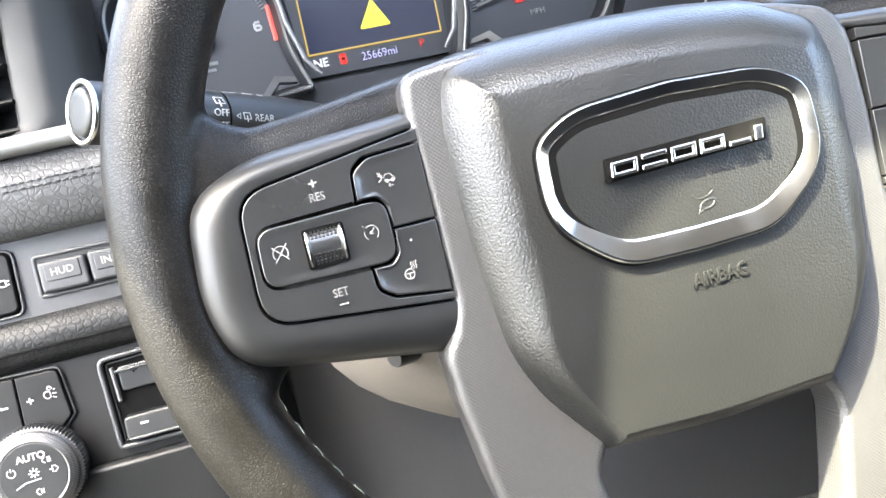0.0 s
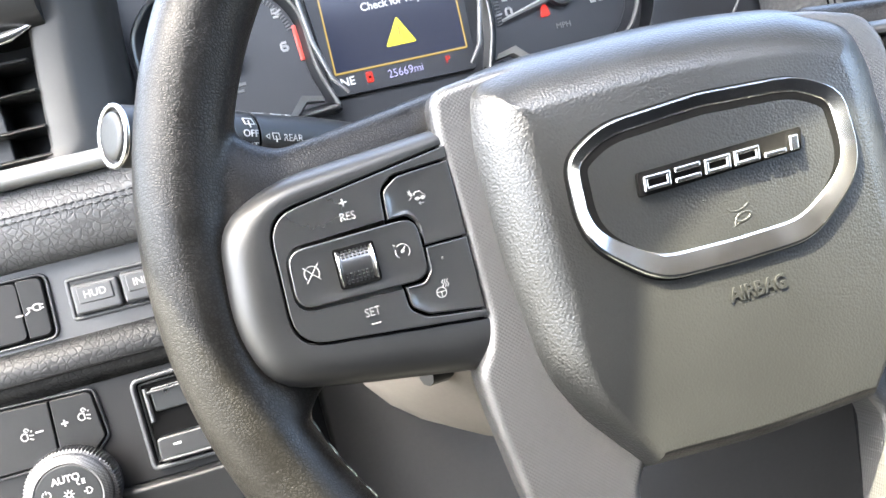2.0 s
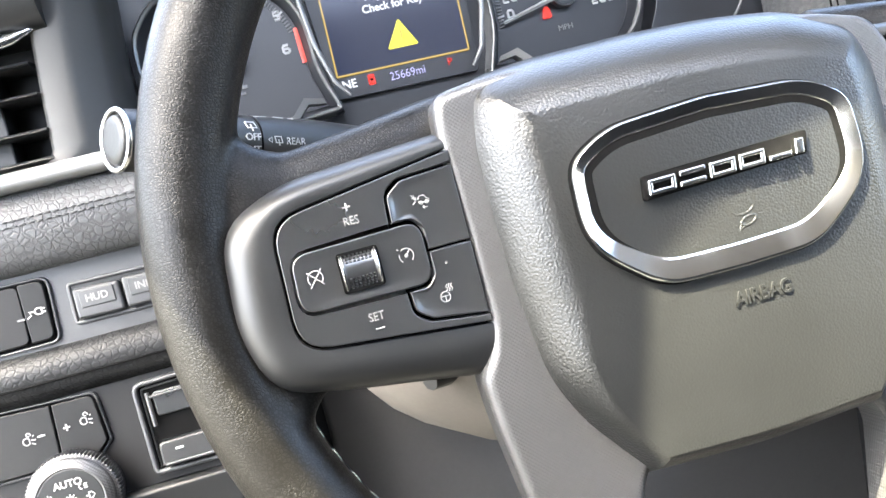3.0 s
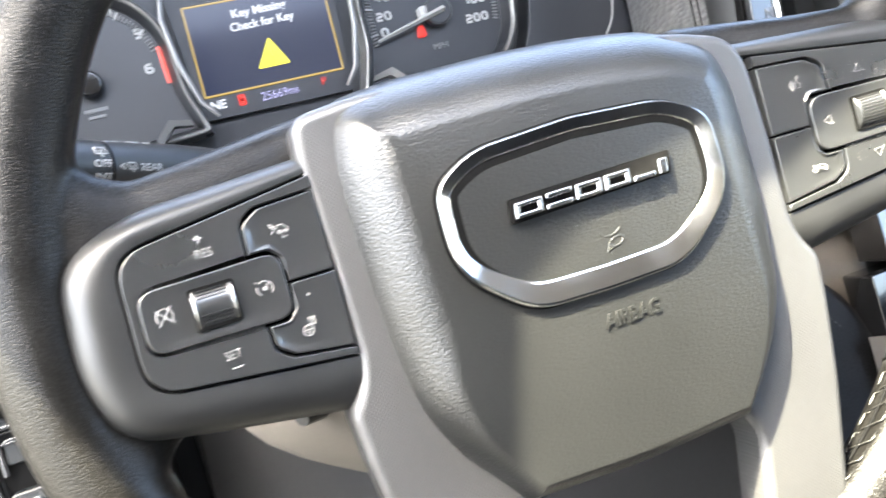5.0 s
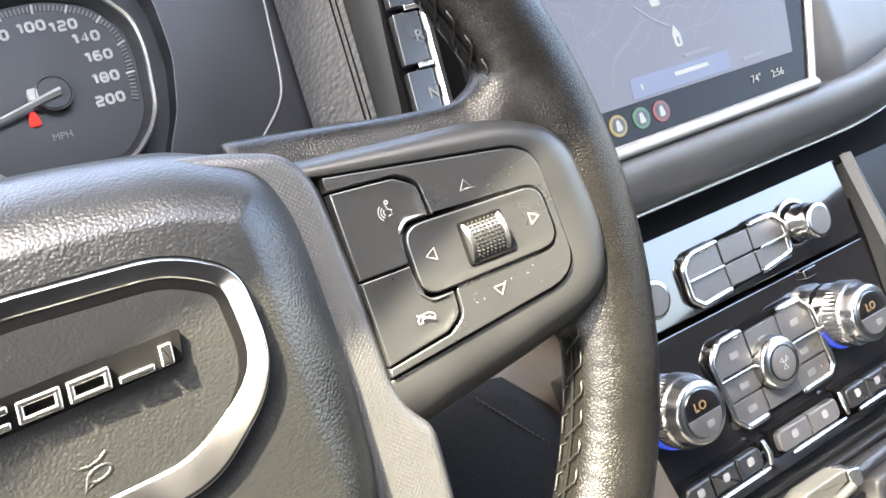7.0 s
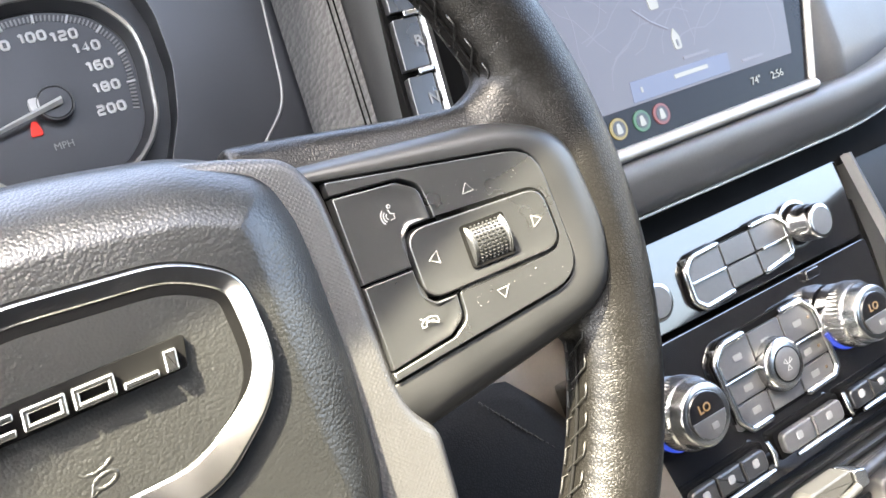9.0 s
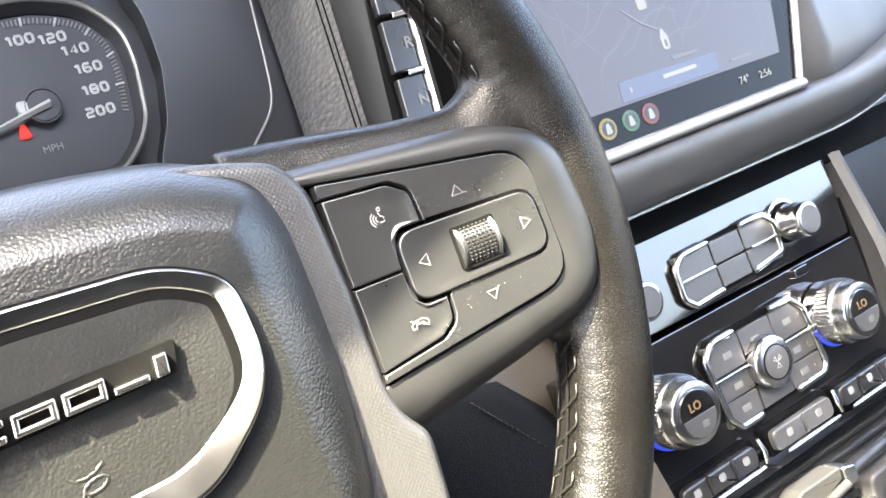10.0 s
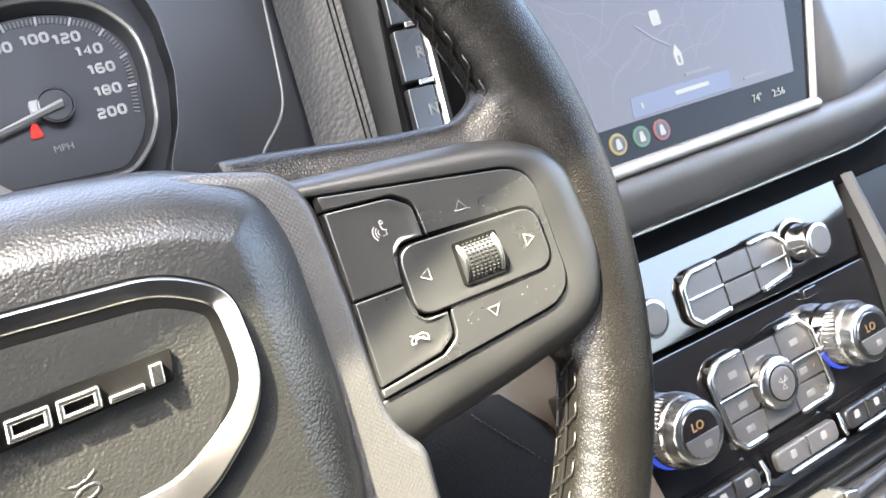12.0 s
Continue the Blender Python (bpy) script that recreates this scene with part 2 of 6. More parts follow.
def inset(o, d):
    """The outline moved inwards by d."""
    sgn = 1 if area(o) > 0 else -1
    out = []
    for i, (x, z) in enumerate(o):
        a, b, p = Vector(o[i - 1]), Vector(o[(i + 1) % len(o)]), Vector((x, z))
        u, v = p - a, b - p
        if u.length < 1e-9 or v.length < 1e-9:
            out.append((x, z))
            continue
        nu, nv = Vector((-u.y, u.x)).normalized() * sgn, Vector((-v.y, v.x)).normalized() * sgn
        w = nu + nv
        w = w / max(0.35, w.length_squared / 2) if w.length > 1e-6 else nu
        q = p + w * d
        out.append((q.x, q.y))
    return out


def skin(bm, rings, close=True):
    for a, b in zip(rings, rings[1:]):
        n = len(a)
        for i in range(n if close else n - 1):
            j = (i + 1) % n
            bm.faces.new((a[i], a[j], b[j], b[i]))


def slab(o, front, back, edge=0.0006, steps=3, bm=None, warp=None, dish=0.0, both_caps=True, deep=None):
    """A plate with that outline between two depths, its front edge rounded, as deep as it is wide unless deep is given. dish: how far the middle lies behind the rim of the face."""
    bm = bm or bmesh.new()
    start = len(bm.verts)
    ring = lambda q, y: [bm.verts.new((x, y, z)) for x, z in q]
    rings = [ring(o, back)]
    for k in range(steps + 1):
        a = math.pi / 2 * k / steps
        rings.append(ring(inset(o, edge * (1 - math.cos(a))), front + (deep or edge) * (1 - math.sin(a))))
    skin(bm, rings)
    if dish:
        cx, cz = sum(x for x, _ in o) / len(o), sum(z for _, z in o) / len(o)
        prev = rings[-1]
        for f, d in ((0.86, 0.45), (0.72, 0.9), (0.4, 1.0)):
            nxt = [bm.verts.new((cx + (v.co.x - cx) * f, front + dish * d, cz + (v.co.z - cz) * f)) for v in rings[-1]]
            skin(bm, [prev, nxt])
            prev = nxt
        bm.faces.new(prev)
    else:
        bm.faces.new(rings[-1])
    if both_caps:
        bm.faces.new(list(reversed(rings[0])))
    if warp:
        bm.verts.ensure_lookup_table()
        for v in bm.verts[start:]:
            v.co = warp(v.co)
    return bm


def band(o, width, front, back, edge=0.0005, bm=None, warp=None, tip=0.0):
    """A closed frame: the outline and the same one moved inwards, with rounded edges. tip: the inner edge lies so much deeper."""
    bm = bm or bmesh.new()
    start = len(bm.verts)
    ring = lambda d, y: [bm.verts.new((x, y, z)) for x, z in inset(o, d)]
    e = min(edge, width / 2.2)
    rings = [ring(0, back), ring(0, front + e), ring(e * 0.3, front + e * 0.3), ring(e, front), ring(width - e, front + tip), ring(width - e * 0.3, front + tip + e * 0.3), ring(width, front + tip + e), ring(width, back)]
    skin(bm, rings + [rings[0]])
    if warp:
        bm.verts.ensure_lookup_table()
        for v in bm.verts[start:]:
            v.co = warp(v.co)
    return bm


def lathe(profile, x=0, z=0, n=40, bm=None, ridge=0.0, ridges=0, grip=0.97):
    """A turned part about a line along y through (x, z), from rows of (radius, y), front to back. ridge: depth of a knurl on the widest rows."""
    bm = bm or bmesh.new()
    top = max(r for r, _ in profile)
    rings = []
    for r, y in profile:
        row = []
        for i in range(n):
            a = 2 * math.pi * i / n
            q = r - (ridge if ridges and r > grip * top and i % 2 else 0)
            row.append(bm.verts.new((x + q * math.cos(a), y, z + q * math.sin(a))))
        rings.append(row)
    skin(bm, rings)
    bm.faces.new(rings[0])
    bm.faces.new(list(reversed(rings[-1])))
    return bm


def sweep(points, r, bm=None, n=8, flat=1.0, close=False):
    """A round bar along points; r may be a list. flat squeezes it along its own second axis."""
    bm = bm or bmesh.new()
    pts = [Vector(p) for p in points]
    rs = r if isinstance(r, (list, tuple)) else [r] * len(pts)
    rings, up = [], Vector((0, 1, 0))
    for i, p in enumerate(pts):
        a = pts[i - 1] if i or close else p
        b = pts[(i + 1) % len(pts)] if i < len(pts) - 1 or close else p
        t = (b - a).normalized()
        s = t.cross(up)
        s = s.normalized() if s.length > 1e-4 else Vector((1, 0, 0))
        w = s.cross(t).normalized()
        rings.append([bm.verts.new(p + rs[i] * (math.cos(2 * math.pi * k / n) * s + flat * math.sin(2 * math.pi * k / n) * w)) for k in range(n)])
    skin(bm, rings + ([rings[0]] if close else []))
    if not close:
        bm.faces.new(rings[0])
        bm.faces.new(list(reversed(rings[-1])))
    return bm


def box(x0, x1, y0, y1, z0, z1, bevel=0.0, bm=None):
    b = bmesh.new()
    bmesh.ops.create_cube(b, size=1)
    for v in b.verts:
        v.co = Vector((x0 + (v.co.x + 0.5) * (x1 - x0), y0 + (v.co.y + 0.5) * (y1 - y0), z0 + (v.co.z + 0.5) * (z1 - z0)))
    if bevel:
        bmesh.ops.bevel(b, geom=b.edges[:], offset=bevel, segments=3, affect="EDGES", profile=0.5)
    if bm is None:
        return b
    me = bpy.data.meshes.new("tmp")
    b.to_mesh(me)
    b.free()
    bm.from_mesh(me)
    bpy.data.meshes.remove(me)
    return bm


def loft(rows, closed=False, caps=False):
    """A sheet through rows of points."""
    bm = bmesh.new()
    rings = [[bm.verts.new(p) for p in row] for row in rows]
    skin(bm, rings, closed)
    if caps:
        bm.faces.new(rings[0])
        bm.faces.new(list(reversed(rings[-1])))
    return bm


def profile_bar(profile, x0, x1, n=24, bend=None):
    """A long moulding along x: a closed profile of (y, z), with ends. bend(x) gives what is added to (y, z)."""
    rows = []
    for i in range(n + 1):
        x = x0 + (x1 - x0) * i / n
        dy, dz = bend(x) if bend else (0, 0)
        rows.append([(x, y + dy, z + dz) for y, z in profile])
    return loft(rows, True, True)


def lettering(body, x, y, z, size, depth=0.0003, slant=0.0, turn=0.0, stretch=1.0, warp=None, bold=0.0):
    """Words as a mesh that faces the driver, their middle at (x, y, z)."""
    c = bpy.data.curves.new("t", "FONT")
    c.body, c.size, c.align_x, c.align_y = body, size, "CENTER", "CENTER"
    c.extrude, c.shear, c.offset, c.resolution_u = depth / 2, slant, bold, 3
    ob = bpy.data.objects.new("t", c)
    scene.collection.objects.link(ob)
    bpy.context.view_layer.update()
    me = bpy.data.meshes.new_from_object(ob.evaluated_get(bpy.context.evaluated_depsgraph_get()))
    bpy.data.objects.remove(ob)
    bpy.data.curves.remove(c)
    co, si = math.cos(turn), math.sin(turn)
    for v in me.vertices:
        a, b, d = v.co.x * stretch, v.co.y, v.co.z
        p = Vector((x + a * co - b * si, y - d, z + a * si + b * co))
        v.co = warp(p) if warp else p
    me.materials.clear()
    return me


def icon(strokes, x, y, z, size, width=0.0007, warp=None, turn=0.0):
    """A small printed sign: strokes of unit points, or (cx, cz, r, from, to) arcs in degrees."""
    bm = bmesh.new()
    co, si = math.cos(turn), math.sin(turn)
    for s in strokes:
        if not isinstance(s[0], (tuple, list)):
            cx, cz, r, a0, a1 = s
            k = max(4, int(abs(a1 - a0) / 20))
            s = [(cx + r * math.cos(radians(a0 + (a1 - a0) * i / k)), cz + r * math.sin(radians(a0 + (a1 - a0) * i / k))) for i in range(k + 1)]
        pts = []
        for a, b in s:
            p = Vector((x + size * (a * co - b * si), y, z + size * (a * si + b * co)))
            pts.append(warp(p) if warp else p)
        sweep(pts, width / 2, bm, 6, 0.5)
    return bm


# ---- cabin shell, in the car's axes ----
def build(name, bm, material, label, category, kind="structure", angle=40):
    me = finish(bm, name, angle) if not isinstance(bm, bpy.types.Mesh) else bm
    me.materials.clear()
    me.materials.append(M[material])
    return tagged(new(name, me), label, category, kind=kind)


def cut(bm, cutter):
    """The first solid with the second taken out of it."""
    obs = []
    for b in (bm, cutter):
        bmesh.ops.recalc_face_normals(b, faces=b.faces)
        me = bpy.data.meshes.new("tmp")
        b.to_mesh(me)
        b.free()
        ob = bpy.data.objects.new("tmp", me)
        scene.collection.objects.link(ob)
        obs.append(ob)
    mod = obs[0].modifiers.new("cut", "BOOLEAN")
    mod.object, mod.operation, mod.solver = obs[1], "DIFFERENCE", "EXACT"
    bpy.context.view_layer.update()
    me = bpy.data.meshes.new_from_object(obs[0].evaluated_get(bpy.context.evaluated_depsgraph_get()))
    for ob in obs:
        bpy.data.objects.remove(ob)
    return me


ROOF_Z = 1.24
build("floor", box(-0.80, 0.80, -1.6, 0.75, -0.05, 0.0), "carpet", "black carpeted cabin floor", "floor")
# Opening added in the unseen roof to shape the sun patch on the wheel.
hole = rounded([(-0.54, 0.02, 0.03), (0.03, 0.02, 0.01), (0.05, -0.09, 0.02), (0.36, -0.09, 0.05), (0.36, -0.30, 0.06), (-0.54, -0.30, 0.06)], 8)
cutter = loft([[(x, y, ROOF_Z - 0.05) for x, y in hole], [(x, y, ROOF_Z + 0.10) for x, y in hole]], True, True)
build("ceiling", cut(loft([[(-0.60, -1.7, z), (0.74, -1.7, z), (0.74, 0.215, z), (-0.60, 0.215, z)] for z in (ROOF_Z, ROOF_Z + 0.03)], True, True), cutter), "cloth", "unseen dark cloth headliner with an opening added to let the sun in", "ceiling")
# Unseen board added under the roof; its outline draws the hub's shadow edge.
def sun_blocker():
    v = tagged(new("sun_blocker"), "added unseen cloth board whose edge shapes the shadow on the hub", "sun visor")
    v.matrix_basis = Matrix.Translation((-0.16, 0.02, ROOF_Z))
    edge = rounded([(-0.384, -0.125, 0.02), (-0.305, -0.113, 0.06), (-0.245, -0.078, 0.06), (-0.165, -0.062, 0.1), (0.08, -0.045, 0.02), (0.08, 0.04, 0.01), (-0.384, 0.04, 0.02)], 6)
    bm = loft([[(x + 0.16, y - 0.02, z) for x, y in edge] for z in (-0.018, -0.002)], True, True)
    panel = new("panel", finish(bm, "panel"))
    panel.data.materials.append(M["cloth"])
    panel.parent = v
    rod = new("blocker_rod", finish(sweep([(-0.20, 0.012, -0.008), (0.21, 0.012, -0.008)], 0.006), "blocker_rod"))
    rod.data.materials.append(M["dash"])
    rod.parent = v


sun_blocker()
# Unseen; left side opened above this height to add sky fill.
build("wall_left", box(-0.82, -0.76, -1.6, 0.75, -0.05, 0.50, 0.01), "dash", "unseen dark plastic sill, kept low to let in light from the left", "door")
build("wall_right", box(0.76, 0.82, -1.6, 0.75, 0.0, 0.74, 0.01), "dash", "dark plastic passenger's door lining", "door")
build("wall_front", box(-0.76, 0.76, 0.70, 0.75, 0.0, 0.86), "dash", "dark firewall below the windscreen", "wall")
# Unseen wall added to keep light and bright reflections off the hub.
build("rear_blocker", box(-0.82, 0.82, -1.10, -1.0, 0.0, ROOF_Z - 0.002, 0.004), "seat", "added unseen dark wall that closes off light from behind", "wall")
for s in (-1, 1):
    build("trim", sweep([(s * 0.68 - 0.02, 0.12, ROOF_Z + 0.01), (s * 0.77, 0.75, 0.82)], 0.035, n=12), "cloth", "dark pillar lining beside the windscreen", "pillar")
    # Unseen side pieces added to block light from the rear.
    build("side_blocker", box(s * 0.79 - 0.025, s * 0.79 + 0.025, -0.998, -0.852, 0.79, ROOF_Z - 0.002, 0.004), "seat", "added unseen dark wall that closes off light from behind the doors", "wall")
    build("trim", box(s * 0.78 - 0.03, s * 0.78 + 0.03, -0.85, -0.75, 0.60, ROOF_Z, 0.01), "cloth", "dark pillar lining between the doors", "pillar")
# Added ground out of view; it only bounces light.
build("ground", box(-900, 900, -900, 900, -0.75, -0.60), "ground_grey", "unseen grey ground, toned for the light it throws up", "ground")


# ---- steering wheel ----
def resample(o, step):
    out = []
    for i, p in enumerate(o):
        a, b = Vector(o[i - 1]), Vector(p)
        n = max(1, int((b - a).length / step))
        out += [tuple(a.lerp(b, k / n)) for k in range(1, n + 1)]
    return out


def even(o, step):
    """The closed outline at even steps along it."""
    out, left = [], 0.0
    for i, p in enumerate(o):
        a, b = Vector(o[i - 1]), Vector(p)
        d = (b - a).length
        while left < d:
            out.append(tuple(a.lerp(b, left / d)))
            left += step
        left -= d
    return out


def pad_lean(v):
    """The switch pads turn a little towards the driver at their outer ends."""
    return Vector((v.x, v.y - 0.184 * (abs(v.x) - 0.12), v.z))


HUB = rounded([(-0.008, 0.0578, 0.3), (0.020, 0.0566, 0.2), (0.050, 0.0530, 0.05), (0.0752, 0.0428, 0.025), (0.0795, 0.024, 0.04), (0.0795, -0.020, 0.2), (0.0760, -0.056, 0.06), (0.066, -0.0745, 0.05), (0.0458, -0.0995, 0.004), (0, -0.1015, 0), (-0.0458, -0.0995, 0.004), (-0.066, -0.0745, 0.05), (-0.0760, -0.056, 0.06), (-0.0803, -0.020, 0.2), (-0.0815, 0.030, 0.05), (-0.0785, 0.0545, 0.018), (-0.050, 0.0572, 0.1)], 8)
RING = rounded(both([(0.0, 0.0272, 0), (0.0370, 0.0250, 0.034), (0.0520, 0.0160, 0.012), (0.0532, -0.0130, 0.026), (0.0293, -0.0325, 0.026), (0, -0.0332, 0)]), 18)
def eased(o, step, times):
    """The outline at even steps, its corners softened."""
    o = resample(o, step)
    for _ in range(times):
        o = [((o[i - 1][0] + 2 * o[i][0] + o[(i + 1) % len(o)][0]) / 4, (o[i - 1][1] + 2 * o[i][1] + o[(i + 1) % len(o)][1]) / 4) for i in range(len(o))]
    return o


HUB = eased(HUB, 0.0025, 5)
RING = eased(RING, 0.0009, 10)
RIM_R, RIM_A, RIM_B, RIM_Y, RIM_X, RIM_Z = 0.1777, 0.0165, 0.0163, 0.012, -0.002, 0.0033
SEAMS = ((14, 68, 3.3), (194, 248, 3.6), (292, 346, 3.3))


def bow(v):
    """The hub's face is slightly domed: its upper part leans back."""
    return Vector((v.x, v.y + (1.2 * min(v.z, 0.03) ** 2 + 0.072 * max(0.0, v.z - 0.03) if v.z > 0 else 0.35 * v.z * v.z), v.z))


def airbag_cover():
    o = resample(HUB, 0.003)
    if area(o) < 0:
        o.reverse()
    unit = inset(o, 0.001)
    roll = [0.010 + 0.0125 * max(0.0, min(1.0, (z + 0.09) / 0.06)) for _, z in o]
    inner = [(x + (ux - x) * 1000 * r, z + (uz - z) * 1000 * r) for (x, z), (ux, uz), r in zip(o, unit, roll)]
    for _ in range(16):
        inner = [((inner[i - 1][0] + 2 * inner[i][0] + inner[(i + 1) % len(inner)][0]) / 4, (inner[i - 1][1] + 2 * inner[i][1] + inner[(i + 1) % len(inner)][1]) / 4) for i in range(len(inner))]
    bm = bmesh.new()
    face, deep = -0.0085, 0.0220
    rings = [[bm.verts.new((x, 0.036, z)) for x, z in o]]
    steps = 14
    for k in range(steps + 1):
        s = k / steps
        y = face + deep * (1 - (1 - (1 - s) ** 1.5) ** (1 / 1.5))
        rings.append([bm.verts.new((x + (ix - x) * s, y, z + (iz - z) * s)) for (x, z), (ix, iz) in zip(o, inner)])
    last = rings[-1]
    for f in (0.8, 0.55, 0.3, 0.12):
        rings.append([bm.verts.new((v.co.x * f, face - 0.0012 * (1 - f), -0.015 + (v.co.z + 0.015) * f)) for v in last])
    skin(bm, rings)
    bm.faces.new(rings[-1])
    for v in bm.verts:
        v.co = bow(v.co)
    return bm


def badge_ring():
    """The bright outline: a bevelled band, broader along the bottom."""
    bm = bmesh.new()
    def row(f, y):
        thin, out = inset(RING, 0.0052 * f), []
        for x, z in thin:
            k = max(0.0, min(1.0, -z / 0.026))
            out.append(bm.verts.new((x, y, z + 0.0040 * f * k)))
        return out
    rings = [row(0, -0.006), row(0, -0.0108), row(0.04, -0.0117), row(0.12, -0.0121), row(0.18, -0.0121), row(0.84, -0.0100), row(0.94, -0.0096), row(1.0, -0.0090), row(1.0, -0.006)]
    for v in bm.verts:
        v.co = bow(v.co)
    skin(bm, rings + [rings[0]])
    return bm


def horn_sign():
    loop = [(0.2 + 0.62 * math.cos(t), -0.35 + 0.32 * math.sin(t) + 0.12 * math.cos(t)) for t in [radians(24 * i) for i in range(16)]]
    return icon([[(-1.0, 0.55), (-0.75, 0.25), (-0.2, 0.15), (0.4, 0.3), (0.85, 0.62)], loop, [(-0.42, -0.45), (-0.65, -0.9), (-0.2, -0.72)]], 0.0050, -0.0094, -0.0165, 0.0046, 0.0010)


def rim_mesh():
    """Rim and its two leather-covered spokes, blended into one skin."""
    bm = bmesh.new()
    n, k = 160, 24
    rings = []
    for i in range(n):
        a = 2 * math.pi * i / n
        row = []
        for j in range(k):
            b = 2 * math.pi * j / k
            r = RIM_R + RIM_A * math.cos(b)
            row.append(bm.verts.new((RIM_X + r * math.cos(a), RIM_Y + RIM_B * math.sin(b), RIM_Z + r * math.sin(a))))
        rings.append(row)
    skin(bm, rings + [rings[0]])
    for s in (-1, 1):
        rows = []
        drop = 0.0032 if s > 0 else 0.0
        for x, z0, z1, y0, y1 in ((0.068, -0.040, 0.0560, 0.018, 0.046), (0.090, -0.041, 0.0535, 0.016, 0.044), (0.120, -0.039, 0.0485, 0.010, 0.036), (0.142, -0.036, 0.0455, 0.006, 0.029), (0.150, -0.040, 0.0490, 0.004, 0.026), (0.158, -0.050, 0.0560, 0.002, 0.024), (0.166, -0.062, 0.0670, 0.002, 0.022), (0.175, -0.070, 0.0760, 0.003, 0.018)):
            z1 -= drop * max(0.0, min(1.0, (0.168 - x) / 0.03))
            zc, h, yc, d = (z0 + z1) / 2, (z1 - z0) / 2, (y0 + y1) / 2, (y1 - y0) / 2
            row = []
            for j in range(28):
                b = 2 * math.pi * j / 28
                c, q = math.cos(b), math.sin(b)
                row.append((s * x, yc + d * math.copysign(abs(q) ** 0.7, q), zc + h * math.copysign(abs(c) ** 0.5, c)))
            rows.append(row)
        web = loft(rows, True, True)
        bmesh.ops.recalc_face_normals(web, faces=web.faces)
        me = bpy.data.meshes.new("tmp")
        web.to_mesh(me)
        web.free()
        bm.from_mesh(me)
        bpy.data.meshes.remove(me)
    bmesh.ops.recalc_face_normals(bm, faces=bm.faces)
    me = bpy.data.meshes.new("rim")
    bm.to_mesh(me)
    bm.free()
    ob = bpy.data.objects.new("tmp", me)
    scene.collection.objects.link(ob)
    fuse = ob.modifiers.new("fuse", "REMESH")
    fuse.mode, fuse.voxel_size = "VOXEL", 0.0014
    ease = ob.modifiers.new("ease", "SMOOTH")
    ease.factor, ease.iterations = 0.5, 22
    bpy.context.view_layer.update()
    out = bpy.data.meshes.new_from_object(ob.evaluated_get(bpy.context.evaluated_depsgraph_get()))
    bpy.data.objects.remove(ob)
    for v in out.vertices:
        x, z, y = v.co.x - RIM_X, v.co.z - RIM_Z, v.co.y - RIM_Y
        a, r = math.degrees(math.atan2(z, x)) % 360, math.hypot(x, z)
        phi = math.degrees(math.atan2(-y, RIM_R - r))
        for a0, a1, pitch in SEAMS:
            if a0 - 2 < a < a1 + 2 and a0 != 194:
                side = math.exp(-((phi - 38) / 30) ** 2) if phi > 8 else 0.0
                valley = math.exp(-((phi - 3) / 12) ** 2)
                tuck = 0.5 + 0.5 * math.cos(2 * math.pi * (a - a0 + 0.25 * pitch * math.sin(a * 1.7)) / pitch)
                d = -0.0010 * valley + 0.00016 * side * (tuck - 0.4)
                v.co += Vector((-x / r * math.cos(radians(phi)), -math.sin(radians(phi)), -z / r * math.cos(radians(phi)))) * d
    out.polygons.foreach_set("use_smooth", [True] * len(out.polygons))
    out.materials.clear()
    return out


def roller(side):
    """A ribbed thumb roller on a line along x, with bright end rings."""
    cx, r, cy = side * 0.1268, 0.0078, 0.0034
    bm = bmesh.new()
    n = 36
    rows = []
    for x, q in ((-0.0064, 0.7), (-0.0064, 0.99), (-0.0054, 1.03), (-0.0048, 0.95), (0.0048, 0.95), (0.0054, 1.03), (0.0064, 0.99), (0.0064, 0.7)):
        rows.append([bm.verts.new((cx + x, cy + q * r * math.cos(2 * math.pi * i / n), q * r * math.sin(2 * math.pi * i / n))) for i in range(n)])
    skin(bm, rows)
    for v in bm.verts:
        v.co = pad_lean(v.co)
    return bm


def roller_bumps(side):
    cx, r, cy = side * 0.1268, 0.0078, 0.0034
    bm = bmesh.new()
    for i in range(-6, 7):
        if side < 0 and abs(i + 0.5) < 2:
            continue
        a = math.pi + i * 0.155
        for j in range(-3, 4):
            x = cx + j * 0.00134
            q = []
            for da, dx in ((-0.062, -0.00055), (-0.062, 0.00055), (0.062, 0.00055), (0.062, -0.00055)):
                q.append(bm.verts.new(pad_lean(Vector((x + dx, cy + 0.94 * r * math.cos(a + da), 0.94 * r * math.sin(a + da))))))
            t = [bm.verts.new(pad_lean(Vector((x + dx * 0.45, cy + 1.02 * r * math.cos(a + da * 0.45), 1.02 * r * math.sin(a + da * 0.45))))) for da, dx in ((-0.062, -0.00055), (-0.062, 0.00055), (0.062, 0.00055), (0.062, -0.00055))]
            skin(bm, [q, t])
            bm.faces.new(t)
    return bm


def side_of(o, side):
    return [(side * x, z, r) for x, z, r in o]


